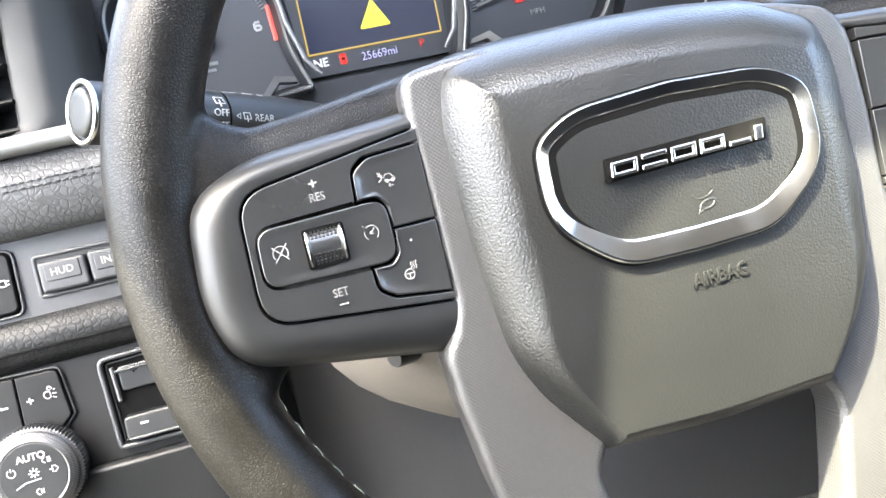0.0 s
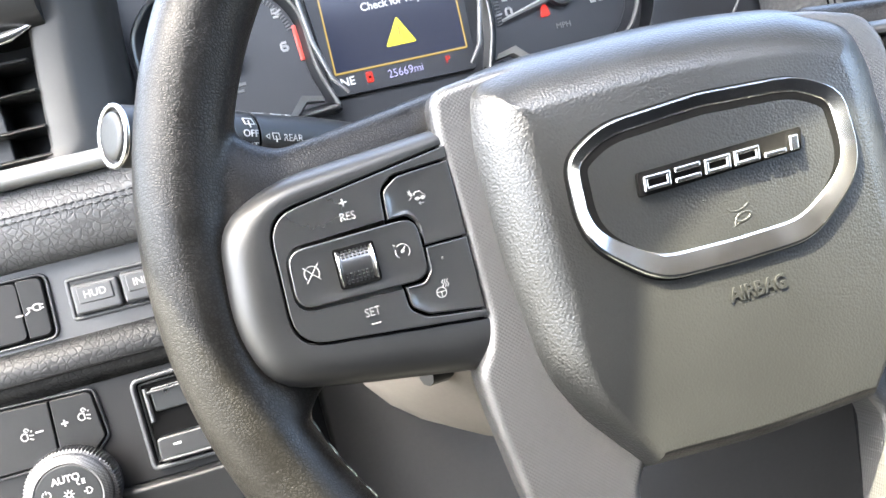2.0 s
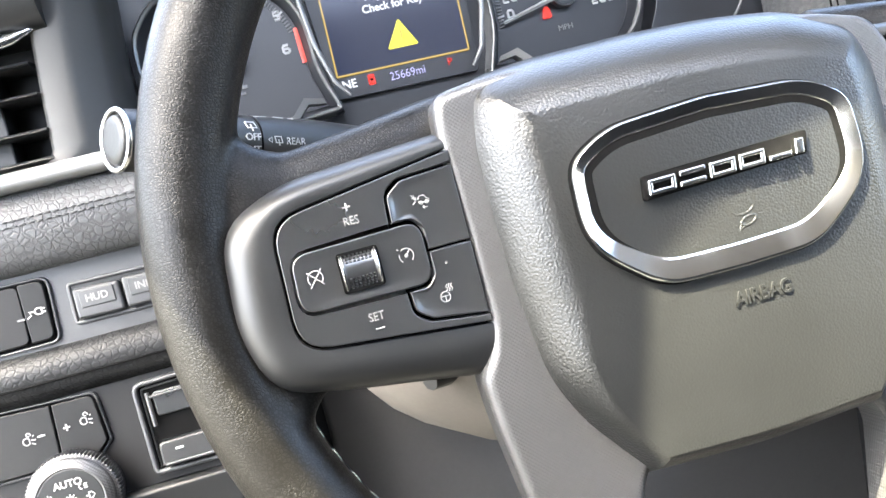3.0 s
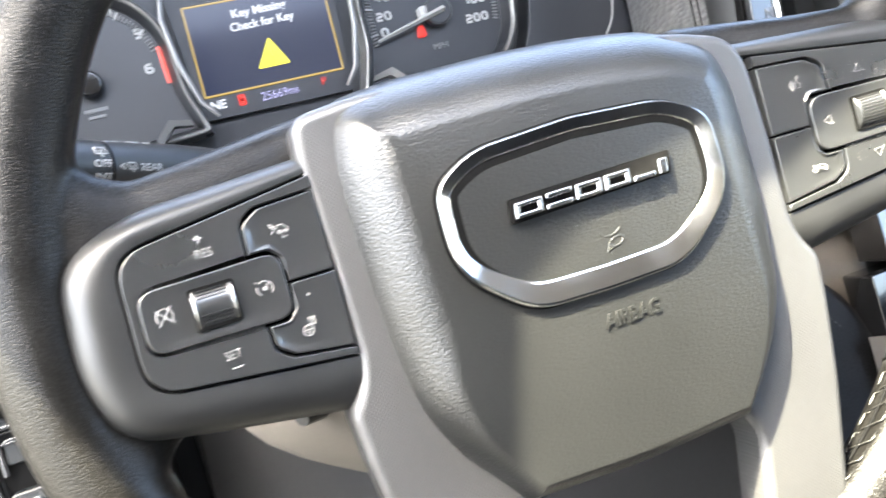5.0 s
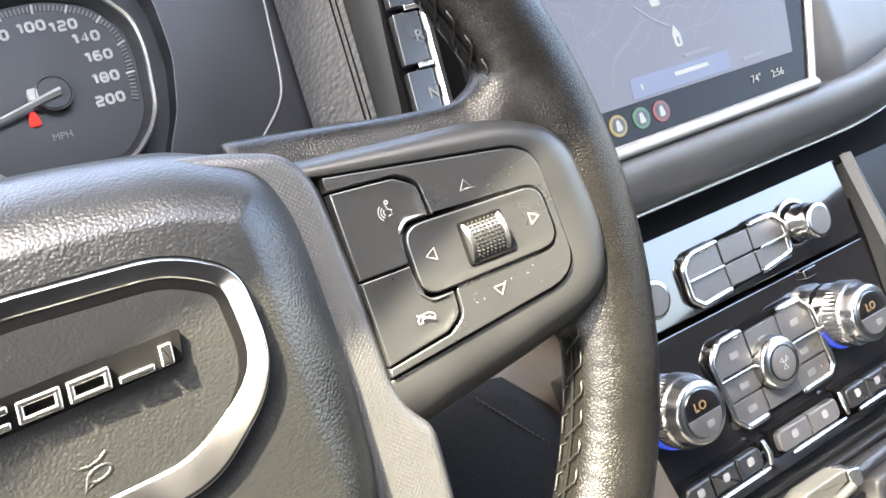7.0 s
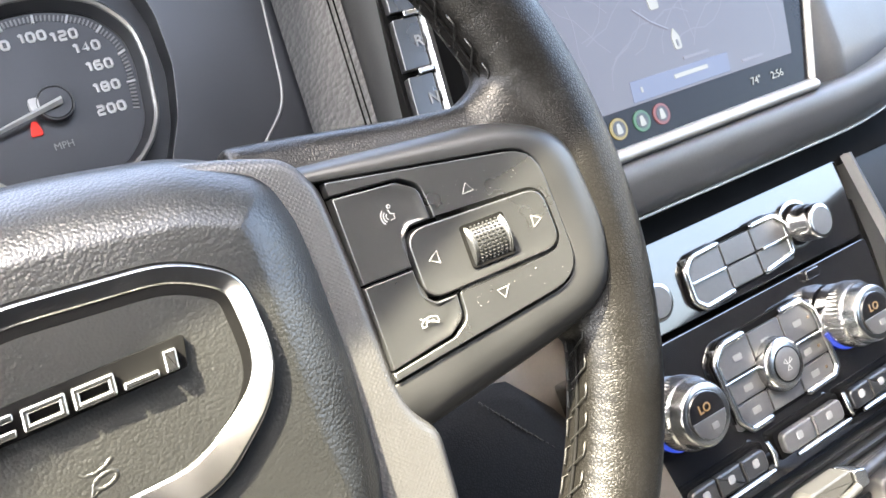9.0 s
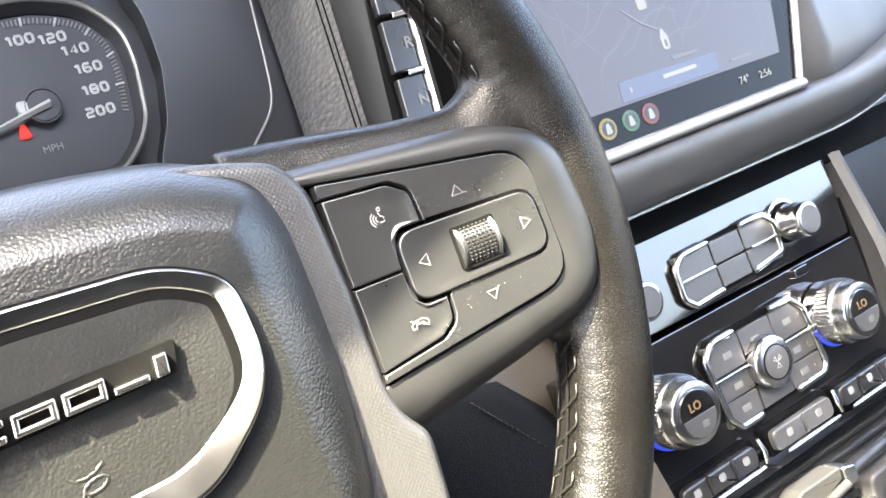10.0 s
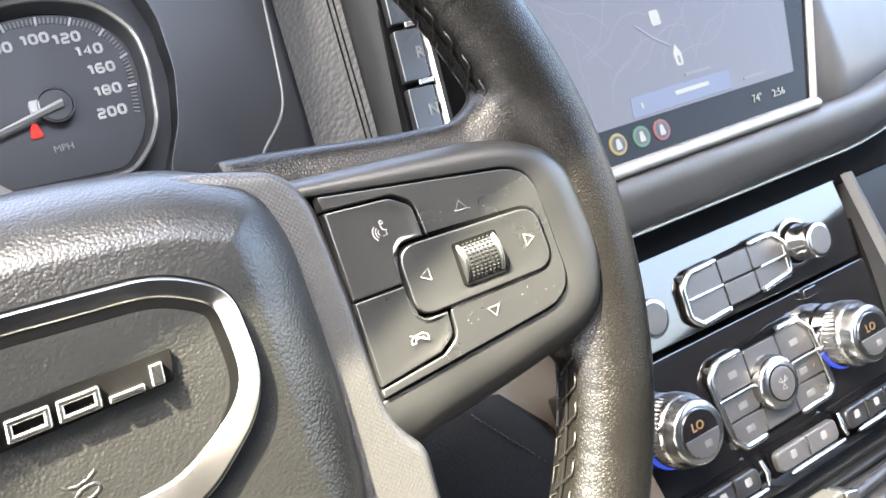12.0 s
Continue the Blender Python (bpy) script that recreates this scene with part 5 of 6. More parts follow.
def cluster():
    c = thing("instrument_cluster", "dark instrument cluster with two chrome-ringed gauges and a lit display", "instrument cluster", (-0.05, 0.27, 0.10))
    part("backplate", box(-0.245, 0.175, 0.2720, 0.284, 0.060, 0.212, 0.002), "face", c)
    # smooth dark surround either side
    for pts in (((0.0980, 0.062), (0.192, 0.062), (0.192, 0.212), (0.1010, 0.212), (0.1160, 0.190), (0.1230, 0.165), (0.1225, 0.135), (0.1150, 0.1060), (0.1040, 0.086)), ((-0.245, 0.062), (-0.219, 0.062), (-0.219, 0.212), (-0.245, 0.212))):
        part("surround", slab(eased(rounded([(x, z, 0.012) for x, z in pts], 6), 0.003, 24), 0.2500, 0.272, 0.0005), "hood", c, "smooth dark surround")
    line = eased([(0.150, 0.074), (0.163, 0.0857), (0.1735, 0.096), (0.1772, 0.106), (0.1792, 0.120), (0.1825, 0.145), (0.187, 0.18), (0.190, 0.212), (0.30, 0.212), (0.30, 0.0)], 0.003, 6)
    part("edge_line", sweep([(x, 0.2490, z) for x, z in line if x < 0.192 and 0.075 < z < 0.209], 0.0009), "bright_silver", c, "thin bright edge")

    def gauge(cx, name, nums, label):
        o = eased(rounded([(cx - 0.0605, 0.0900, 0.003), (cx + 0.0290, 0.0850, 0.02), (cx + 0.0425, 0.0985, 0.015), (cx + 0.0500, 0.1100, 0.03), (cx + 0.0548, 0.140, 0.05), (cx + 0.0545, 0.161, 0.03), (cx + 0.0385, 0.1800, 0.03), (cx + 0.014, 0.188, 0.06), (cx - 0.014, 0.188, 0.06), (cx - 0.037, 0.176, 0.06), (cx - 0.0510, 0.154, 0.06), (cx - 0.0515, 0.118, 0.06)], 8), 0.003, 4)
        if name == "tachometer":
            o = [(2 * cx - x, z) for x, z in o]
        part("dial_face", slab(inset(o, 0.002), 0.2630, 0.272, 0.0003, 1), "face", c)
        ring = part("gauge_ring", band(o, 0.0028, 0.2500, 0.272, 0.0011, tip=0.0008), "silver_paint", c, label)
        part("inner_slope", band(inset(o, 0.0023), 0.0040, 0.2530, 0.266, 0.0006, tip=0.008), "hood", ring)
        for body, x, z in nums:
            part("numeral", numeral(body, cx + x, 0.2624, z, 1.0 if len(body) > 1 else 1.1), "white", ring)
        tick = finish(box(-0.0004, 0.0004, 0.2618, 0.2635, -0.0016, 0.0016), "tick")
        inner = even(inset(o, 0.0098), 0.0021)
        major = finish(box(-0.0006, 0.0006, 0.2616, 0.2635, -0.0024, 0.0022), "tick")
        for i, (x, z) in enumerate(inner):
            a = math.atan2(z - 0.132, x - cx)
            if z < 0.118 or (name == "tachometer" and x > cx and z < 0.146):
                continue
            part("tick", tick if i % 8 else major, "grey_print" if i % 8 else "white", ring, m=Matrix.Translation((x, 0, z)) @ Matrix.Rotation(math.pi / 2 - a, 4, "Y"))
        return ring

    sp = gauge(0.057, "speedometer", [("0", -0.0345, 0.1262), ("20", -0.0325, 0.1365), ("40", -0.0305, 0.1485), ("60", -0.0245, 0.1595), ("80", -0.0130, 0.1675), ("100", 0.0040, 0.1690), ("120", 0.0195, 0.1665), ("140", 0.0285, 0.1580), ("160", 0.0315, 0.1470), ("180", 0.0310, 0.1350), ("200", 0.0290, 0.1230)], "chrome-edged speedometer")
    part("needle", loft([[(0.0155, 0.2580, 0.1196), (0.0155, 0.2560, 0.1206), (0.0155, 0.2580, 0.1216)], [(0.0625, 0.2540, 0.1296), (0.0625, 0.2515, 0.1316), (0.0625, 0.2540, 0.1337)]], True, True), "white", sp, "white needle")
    part("needle_hub", lathe([(0.0078, 0.2560), (0.0088, 0.2566), (0.0092, 0.2600), (0.0092, 0.264)], 0.0592, 0.1315, 32), "face", sp)
    part("hub_ring", sweep([(0.0592 + 0.0090 * math.cos(t), 0.2563, 0.1315 + 0.0090 * math.sin(t)) for t in [math.pi * i / 16 for i in range(32)]], 0.0004, close=True), "dash_grey", sp)
    part("needle_mark", slab(rect(0.0492, 0.1332, 0.0052, 0.0062, 0.0015), 0.2560, 0.2635, 0.0003, 1), "white", sp)
    part("belt_lamp", slab(rounded([(0.0428, 0.1182, 0.001), (0.0490, 0.1182, 0.001), (0.0482, 0.1228, 0.001), (0.0474, 0.1252, 0.001), (0.0452, 0.1256, 0.001), (0.0440, 0.1232, 0.001)], 3), 0.2605, 0.2635, 0.0002, 1), "red", sp, "lit red seat-belt lamp")
    part("unit_word", lettering("MPH", 0.0565, 0.2622, 0.1100, 0.0052, 0.0004), "grey_print", sp)
    ta = gauge(-0.159, "tachometer", [("6", 0.0350, 0.1365), ("5", 0.0345, 0.1580), ("4", 0.0220, 0.1735), ("3", 0.0, 0.178), ("2", -0.022, 0.1735), ("1", -0.0345, 0.1580), ("0", -0.0350, 0.1365)], "chrome-edged rev counter")
    part("needle_hub", lathe([(0.0060, 0.2540), (0.0075, 0.2550), (0.0080, 0.2600), (0.0080, 0.264)], -0.159, 0.1340, 32), "gloss", ta)
    part("needle", loft([[(-0.195, 0.2590, 0.1232), (-0.195, 0.2575, 0.1238), (-0.195, 0.2590, 0.1244)], [(-0.156, 0.2590, 0.1320), (-0.156, 0.2565, 0.1340), (-0.156, 0.2590, 0.1360)]], True, True), "white", ta, "white needle")
    part("red_zone", sweep([(-0.1150, 0.2615, 0.1480), (-0.1150, 0.2615, 0.1380), (-0.1146, 0.2615, 0.1255)], 0.0018, flat=0.3), "red_print", ta, "red zone")
    part("print", slab(rect(-0.160, 0.1195, 0.014, 0.0022, 0.0004), 0.2622, 0.2635, 0.0002, 1), "grey_print", ta)
    part("print", slab(rect(-0.160, 0.1155, 0.010, 0.0018, 0.0004), 0.2622, 0.2635, 0.0002, 1), "grey_print", ta)
    # bright brackets between gauges and display
    for s in (-1, 1):
        m = lambda x: -0.053 + s * x
        part("bracket", sweep([(m(0.0400), 0.2500, 0.0975), (m(0.0480), 0.2495, 0.1080), (m(0.0545), 0.2490, 0.1330), (m(0.0570), 0.2490, 0.1600), (m(0.050), 0.2490, 0.190)], [0.0010, 0.0016, 0.0018, 0.0016, 0.0014], n=10), "silver_paint", c)
        part("bracket_foot", loft([[(m(0.0570), 0.2460, 0.0985), (m(0.0690), 0.2440, 0.1010), (m(0.0790), 0.2430, 0.0905)], [(m(0.0560), 0.2480, 0.0955), (m(0.0670), 0.2460, 0.0970), (m(0.0760), 0.2450, 0.0880)], [(m(0.0560), 0.2560, 0.0955), (m(0.0670), 0.2560, 0.0970), (m(0.0760), 0.2560, 0.0880)]]), "silver_paint", c)
    part("display_glass", slab(rounded([(-0.1010, 0.0985, 0.003), (-0.0060, 0.0965, 0.003), (0.001, 0.195, 0.003), (-0.107, 0.195, 0.003)], 4), 0.2672, 0.2725, 0.0003, 1), "face", c)
    scr = part("display", slab(rounded([(-0.0970, 0.1130, 0.001), (-0.0098, 0.1115, 0.001), (-0.0080, 0.1660, 0.001), (-0.0955, 0.1680, 0.001)], 3), 0.2664, 0.270, 0.0002, 1), "screen_blue", c, "lit dark blue driver display")
    part("gold_frame", band(rounded([(-0.0978, 0.1122, 0.001), (-0.0090, 0.1107, 0.001), (-0.0072, 0.1668, 0.001), (-0.0963, 0.1688, 0.001)], 3), 0.0011, 0.2660, 0.270, 0.0002), "gold", scr)
    part("message", lettering("Key Missing", -0.0510, 0.2660, 0.1585, 0.0072, 0.0002, bold=0.00015), "text_white", scr)
    part("message", lettering("Check for Key", -0.0510, 0.2660, 0.1505, 0.0072, 0.0002, bold=0.00015, stretch=0.94), "text_white", scr)
    part("warning_sign", slab(rounded([(-0.0612, 0.1225, 0.001), (-0.0405, 0.1222, 0.001), (-0.0500, 0.1408, 0.001)], 3), 0.2660, 0.268, 0.0002, 1), "yellow", scr, "yellow warning triangle")
    part("warning_mark", slab(rect(-0.0503, 0.1310, 0.0010, 0.0068, 0.0003), 0.2656, 0.267, 0.0001, 1), "gold", scr)
    part("compass", lettering("NE", -0.0908, 0.2664, 0.1065, 0.0076, 0.0002, bold=0.00015), "text_white", c)
    part("odometer", lettering("25669mi", -0.0525, 0.2664, 0.1052, 0.0076, 0.0002, stretch=0.9), "text_violet", c)
    part("gear_sign", lettering("P", -0.0238, 0.2664, 0.1060, 0.0068, 0.0002), "red", c)
    part("door_lamp", slab(rect(-0.0762, 0.1066, 0.0044, 0.0068, 0.0010), 0.2664, 0.268, 0.0002, 1), "red", c, "lit red door lamp")
    part("door_mark", slab(rect(-0.0762, 0.1066, 0.0018, 0.0016, 0.0004), 0.2660, 0.267, 0.0001, 1), "gap", c)
    part("fuel_bar", sweep([(-0.040, 0.2655, 0.1850), (-0.020, 0.2655, 0.1865), (-0.003, 0.2655, 0.1850)], 0.0022, flat=0.3), "blue", c, "lit blue bar")
    for x, z in ((-0.004, 0.1752), (0.006, 0.1775), (-0.030, 0.1750), (-0.018, 0.1755)):
        part("sign", slab(rect(x, z, 0.0030, 0.0024, 0.0004), 0.2660, 0.268, 0.0002, 1), "text_white", c)


cluster()


def gear_keys():
    g = thing("gear_selector", "column of black gear keys with chrome dividers", "gear selector", (0.21, 0.145, 0.07))
    shear = lambda v: Vector((v.x + 0.085 * (v.z - 0.10), v.y, v.z))
    plate = lambda x0, x1, z0, z1, r, front, back, e, w=shear: slab(rounded([(x0, z0, r), (x1, z0, r), (x1, z1, r), (x0, z1, r)], 3), front, back, e, 3, warp=w)
    part("carrier", plate(0.1970, 0.2330, 0.0, 0.160, 0.001, 0.1440, 0.155, 0.001), "gap", g)
    for word, z0, z1 in (("P", 0.1067, 0.1310), ("R", 0.0785, 0.1035), ("N", 0.0503, 0.0752), ("D", 0.0222, 0.0470)):
        k = part("gear_key", plate(0.1995, 0.2136, z0, z1, 0.001, 0.1390, 0.146, 0.0007), "key", g)
        part("letter", lettering(word, 0.2106, 0.1386, (z0 + z1) / 2, 0.0078, 0.0003, bold=0.00015, warp=shear), "grey_print", k)
    for z in (0.0486, 0.0768, 0.1050, 0.1332):
        part("divider", plate(0.2058, 0.2140, z - 0.0013, z + 0.0013, 0.0006, 0.1372, 0.146, 0.0006), "chrome", g)
    part("chrome_rail", loft([[shear(Vector(p)) for p in ((0.2138, 0.1385, z), (0.2160, 0.1365, z), (0.2196, 0.1385, z), (0.2196, 0.150, z), (0.2138, 0.150, z))] for z in (0.0, 0.16)], True, True), "chrome", g, "chrome rail")


gear_keys()


# ---- centre of the dashboard ----
def centre_display():
    s = thing("centre_display", "wide centre touch screen showing a pale map in a silver bezel", "screen", (0.33, 0.14, 0.0))
    o = rounded([(0.252, 0.0000, 0.006), (0.4445, 0.0000, 0.009), (0.4690, 0.0650, 0.05), (0.4880, 0.1400, 0.010), (0.240, 0.1400, 0.010)], 6)
    part("housing", slab(inset(o, 0.003), 0.1262, 0.152, 0.003, 3), "dash", s)
    part("bezel", band(o, 0.0032, 0.1200, 0.130, 0.0012, tip=0.002), "silver_paint", s, "silver bezel")
    part("glass", slab(inset(o, 0.0029), 0.1238, 0.130, 0.0003, 1), "screen_glass", s)
    part("lower_lip", profile_bar([(0.1225, 0.0082), (0.1180, 0.0072), (0.1160, 0.0045), (0.1165, 0.0022), (0.1190, 0.0008), (0.130, 0.0006), (0.130, 0.0082)], 0.246, 0.4440, 8), "bright_silver", s, "satin silver lower lip")
    scr = part("map_picture", slab(rounded([(0.262, 0.0270, 0.001), (0.4376, 0.0258, 0.001), (0.4610, 0.1280, 0.001), (0.256, 0.1280, 0.001)], 3), 0.1233, 0.125, 0.0002, 1), "map_base", s, "pale violet-grey map")
    random.seed(4)
    for i in range(16):
        x, z, a = 0.26 + 0.17 * random.random(), 0.03 + 0.075 * random.random(), random.random() * 3.14
        pts = []
        for k in range(7):
            if not (0.266 < x < 0.438 and 0.0285 < z < 0.126):
                break
            pts.append((x, 0.1232, z))
            x, z, a = x + 0.009 * math.cos(a), z + 0.009 * math.sin(a), a + random.uniform(-0.5, 0.5)
        if len(pts) > 2:
            part("map_road", sweep(pts, 0.0004, flat=0.06), "map_road", scr)
    part("map_box", slab(rounded([(0.3105, 0.0280, 0.001), (0.3850, 0.0278, 0.001), (0.3870, 0.0385, 0.001), (0.3120, 0.0392, 0.001)], 3), 0.1229, 0.1245, 0.0002, 1), "map_box", scr, "blue box with a place name")
    part("print", slab(rect(0.3560, 0.0345, 0.026, 0.0024, 0.0008), 0.1226, 0.124, 0.0001, 1), "mark", scr)
    part("print", slab(rect(0.3185, 0.0335, 0.0015, 0.0030, 0.0004), 0.1226, 0.124, 0.0001, 1), "mark", scr)
    part("print", slab(rect(0.3640, 0.0425, 0.020, 0.0020, 0.0006), 0.1229, 0.124, 0.0001, 1), "map_road", scr)
    part("print", slab(rect(0.4050, 0.0308, 0.018, 0.0018, 0.0006), 0.1229, 0.124, 0.0001, 1), "map_road", scr)
    part("place_mark", slab(rounded([(0.3505, 0.0480, 0.002), (0.3560, 0.0480, 0.002), (0.3562, 0.0550, 0.002), (0.3532, 0.0605, 0.0008), (0.3503, 0.0550, 0.002)], 4), 0.1228, 0.124, 0.0002, 1), "mark", scr)
    part("place_hole", slab(rect(0.3533, 0.0515, 0.0016, 0.0040, 0.0006), 0.1226, 0.124, 0.0001, 1), "map_base", scr)
    part("place_mark", slab(rect(0.3455, 0.0765, 0.0070, 0.0085, 0.0018), 0.1228, 0.124, 0.0002, 1), "mark", scr)
    part("map_trail", sweep([(0.330, 0.1230, 0.075), (0.340, 0.1230, 0.066), (0.350, 0.1230, 0.060)], 0.0007, flat=0.2), "map_road", scr)
    for x, m in ((0.2955, "ring_yellow"), (0.3120, "ring_green"), (0.3265, "ring_red")):
        k = part("app_sign", lathe([(0.0056, 0.1231), (0.0058, 0.1233), (0.0058, 0.125)], x, 0.0182, 28), m, s)
        part("app_hole", lathe([(0.0042, 0.1229), (0.0042, 0.124)], x, 0.0182, 24), "bar", k)
        part("app_mark", slab(rounded([(x - 0.0022, 0.0152, 0.001), (x + 0.0022, 0.0155, 0.001), (x + 0.0010, 0.0212, 0.001), (x - 0.0012, 0.0208, 0.001)], 3), 0.1227, 0.124, 0.0001, 1), "mark", k)
    part("temperature", lettering("74\u00b0", 0.4020, 0.1232, 0.0178, 0.0062, 0.0002), "mark", s)
    part("clock", lettering("2:56", 0.4200, 0.1232, 0.0172, 0.0062, 0.0002), "mark", s)


centre_display()


def stack_y(z, off=0.0):
    """The control stack leans a little: its depth at a height."""
    return 0.1494 + 0.0405 * z + off


def lean(v):
    return Vector((v.x, v.y + 0.0405 * v.z, v.z))


Y0 = 0.1494


def brackets(o, x0, x1, y, r, owner):
    """A bright frame along an outline, left open above and below between x0 and x1: two bent bars."""
    o = even(o, 0.0022)
    left, right = [p for p in o if p[0] < x0], [p for p in o if p[0] > x1]
    for run in (left, right):
        gap = max(range(len(run)), key=lambda i: (Vector(run[i]) - Vector(run[i - 1])).length)
        run = run[gap:] + run[:gap]
        part("key_frame", sweep([lean(Vector((x, y, z))) for x, z in run], [r * 0.6] + [r] * (len(run) - 2) + [r * 0.6], n=10, flat=0.8), "satin_chrome", owner, "silver key bracket")


def radio_panel():
    r = thing("radio_panel", "gloss black radio panel with two silver knobs and silver-framed keys", "radio", (0.38, 0.15, -0.07))
    part("fascia", slab(rounded([(0.250, -0.0960, 0.002), (0.4730, -0.0975, 0.003), (0.4745, -0.0470, 0.004), (0.250, -0.0470, 0.002)], 4), Y0, 0.175, 0.0008, 3, warp=lean), "gloss", r, "gloss black fascia")
    o = rounded([(0.3215, -0.0880, 0.006), (0.3290, -0.0945, 0.004), (0.3860, -0.0915, 0.004), (0.4095, -0.0885, 0.004), (0.4105, -0.0680, 0.004), (0.4010, -0.0595, 0.006), (0.3300, -0.0615, 0.006), (0.3220, -0.0690, 0.004)], 4)
    part("key_bed", slab(o, Y0 - 0.0012, 0.155, 0.0004, 1, warp=lean), "gap", r)
    brackets(inset(o, 0.0018), 0.354, 0.379, Y0 - 0.0030, 0.0023, r)
    for x0, x1 in ((0.3252, 0.3530), (0.3540, 0.3790), (0.3800, 0.4072)):
        for z0, z1 in ((-0.0905, -0.0775), (-0.0765, -0.0630)):
            part("key", slab(rounded([(x0, z0, 0.001), (x1, z0, 0.001), (x1, z1, 0.001), (x0, z1, 0.001)], 3), Y0 - 0.0032, 0.153, 0.0006, 2, warp=lean), "key_grey", r)
    for x0, x1, z in ((0.3245, 0.3520, -0.0770), (0.3840, 0.4072, -0.0768)):
        part("key_divider", box(x0, x1, Y0 - 0.0085, Y0 - 0.005, z - 0.0011, z + 0.0011, 0.0006), "satin_chrome", r)
    for x, z in ((0.4200, -0.0730), (0.2850, -0.0735)):
        y = stack_y(z)
        part("knob_well", lathe([(0.0140, y - 0.0020), (0.0150, y - 0.0015), (0.0150, y + 0.002)], x, z, 40), "chrome", r)
        part("knob_gap", lathe([(0.0128, y - 0.0024), (0.0128, y)], x, z, 36), "gap", r)
        k = part("knob", lathe([(0.0078, y - 0.0205), (0.0098, y - 0.0205), (0.0106, y - 0.0195), (0.0108, y - 0.0160), (0.0102, y - 0.0130), (0.0112, y - 0.0120), (0.0112, y - 0.0035), (0.0100, y)], x, z, 72, ridge=0.0004, ridges=36), "satin_chrome", r, "silver rotary knob")
        part("cap", lathe([(0.0080, y - 0.0209), (0.0084, y - 0.0206), (0.0084, y - 0.019)], x, z, 36), "knob_grey", k)


radio_panel()


def climate_panel():
    c = thing("climate_panel", "gloss black climate panel with knurled silver temperature knobs and keys", "climate control", (0.36, 0.15, -0.15))
    part("fascia", slab(rounded([(0.235, -0.2020, 0.002), (0.4790, -0.2020, 0.004), (0.4770, -0.1005, 0.004), (0.235, -0.1005, 0.002)], 4), Y0 + 0.001, 0.175, 0.0008, 3, warp=lean), "gloss", c, "gloss black fascia")
    part("sensor", slab(rect(0.4180, -0.1040, 0.013, 0.006, 0.002), Y0 - 0.003, 0.155, 0.0008, 3, warp=lean), "gloss", c)
    o = rounded([(0.3215, -0.1600, 0.004), (0.3290, -0.1685, 0.005), (0.4050, -0.1668, 0.004), (0.4115, -0.1610, 0.004), (0.4080, -0.1220, 0.005), (0.3980, -0.1125, 0.006), (0.3280, -0.1140, 0.007), (0.3185, -0.1230, 0.005)], 4)
    part("key_bed", slab(o, Y0 - 0.0006, 0.155, 0.0004, 1, warp=lean), "gap", c)
    brackets(inset(o, 0.0018), 0.349, 0.378, Y0 - 0.0030, 0.0023, c)
    for i, (x0, x1) in enumerate(((0.3222, 0.3500), (0.3510, 0.3775), (0.3785, 0.4070))):
        for z0, z1 in ((-0.1650, -0.1515), (-0.1505, -0.1385), (-0.1355, -0.1170)):
            k = part("key", slab(rounded([(x0, z0, 0.0012), (x1, z0, 0.0012), (x1, z1, 0.0012), (x0, z1, 0.0012)], 3), Y0 - 0.0024, 0.153, 0.0006, 2, warp=lean), "key_grey", c)
            if i != 1 or z1 > -0.12:
                part("print", slab(rect((x0 + x1) / 2 + (0.002 if i == 0 else -0.002), (z0 + z1) / 2, 0.007, 0.0038, 0.001), Y0 - 0.0027, 0.150, 0.0001, 1, warp=lean), "grey_print", k)
                if i == 2:
                    part("pilot_light", slab(rect(x1 - 0.006, (z0 + z1) / 2, 0.0018, 0.0018, 0.0006), Y0 - 0.0028, 0.15, 0.0001, 1, warp=lean), "amber", k)
    part("key_divider", box(0.3205, 0.409, Y0 - 0.0105, Y0 - 0.007, -0.1378, -0.1358, 0.0006), "satin_chrome", c)
    x, z = 0.3640, -0.1410
    y = stack_y(z)
    d = part("fan_dial", lathe([(0.0085, y - 0.0105), (0.0130, y - 0.0102), (0.0150, y - 0.0090), (0.0160, y - 0.0075), (0.0162, y - 0.0030), (0.0150, y)], x, z, 80, ridge=0.0005, ridges=40), "satin_chrome", c, "knurled silver fan dial")
    part("cap_groove", lathe([(0.0104, y - 0.0107), (0.0104, y - 0.010)], x, z, 36), "gap", d)
    part("cap", lathe([(0.0060, y - 0.0116), (0.0088, y - 0.0114), (0.0096, y - 0.0109), (0.0096, y - 0.010)], x, z, 48), "knob_grey", d)
    part("print", icon([[(0.1, 0.1), (0.9, 0.4), (0.6, 0.9), (0.1, 0.1)], [(-0.1, 0.1), (-0.4, 0.9), (-0.9, 0.5), (-0.1, 0.1)], [(0, -0.1), (-0.5, -0.8), (0.4, -0.9), (0, -0.1)]], x, y - 0.0117, z, 0.0040, 0.0006), "white", d)
    for x, z in ((0.2830, -0.1350), (0.4270, -0.1345)):
        y = stack_y(z)
        part("cold_ring", sweep([(x + 0.0200 * math.cos(t), y - 0.0048, z + 0.0200 * math.sin(t)) for t in [radians(195 + 7.5 * i) for i in range(17)]], 0.0016), "blue", c, "lit blue arc")
        k = part("temperature_knob", lathe([(0.0126, y - 0.0270), (0.0154, y - 0.0275), (0.0170, y - 0.0262), (0.0178, y - 0.0200), (0.0186, y - 0.0185), (0.0200, y - 0.0170), (0.0202, y - 0.0085), (0.0190, y - 0.0060), (0.0190, y)], x, z, 112, ridge=0.0006, ridges=56), "satin_chrome", c, "knurled silver temperature knob")
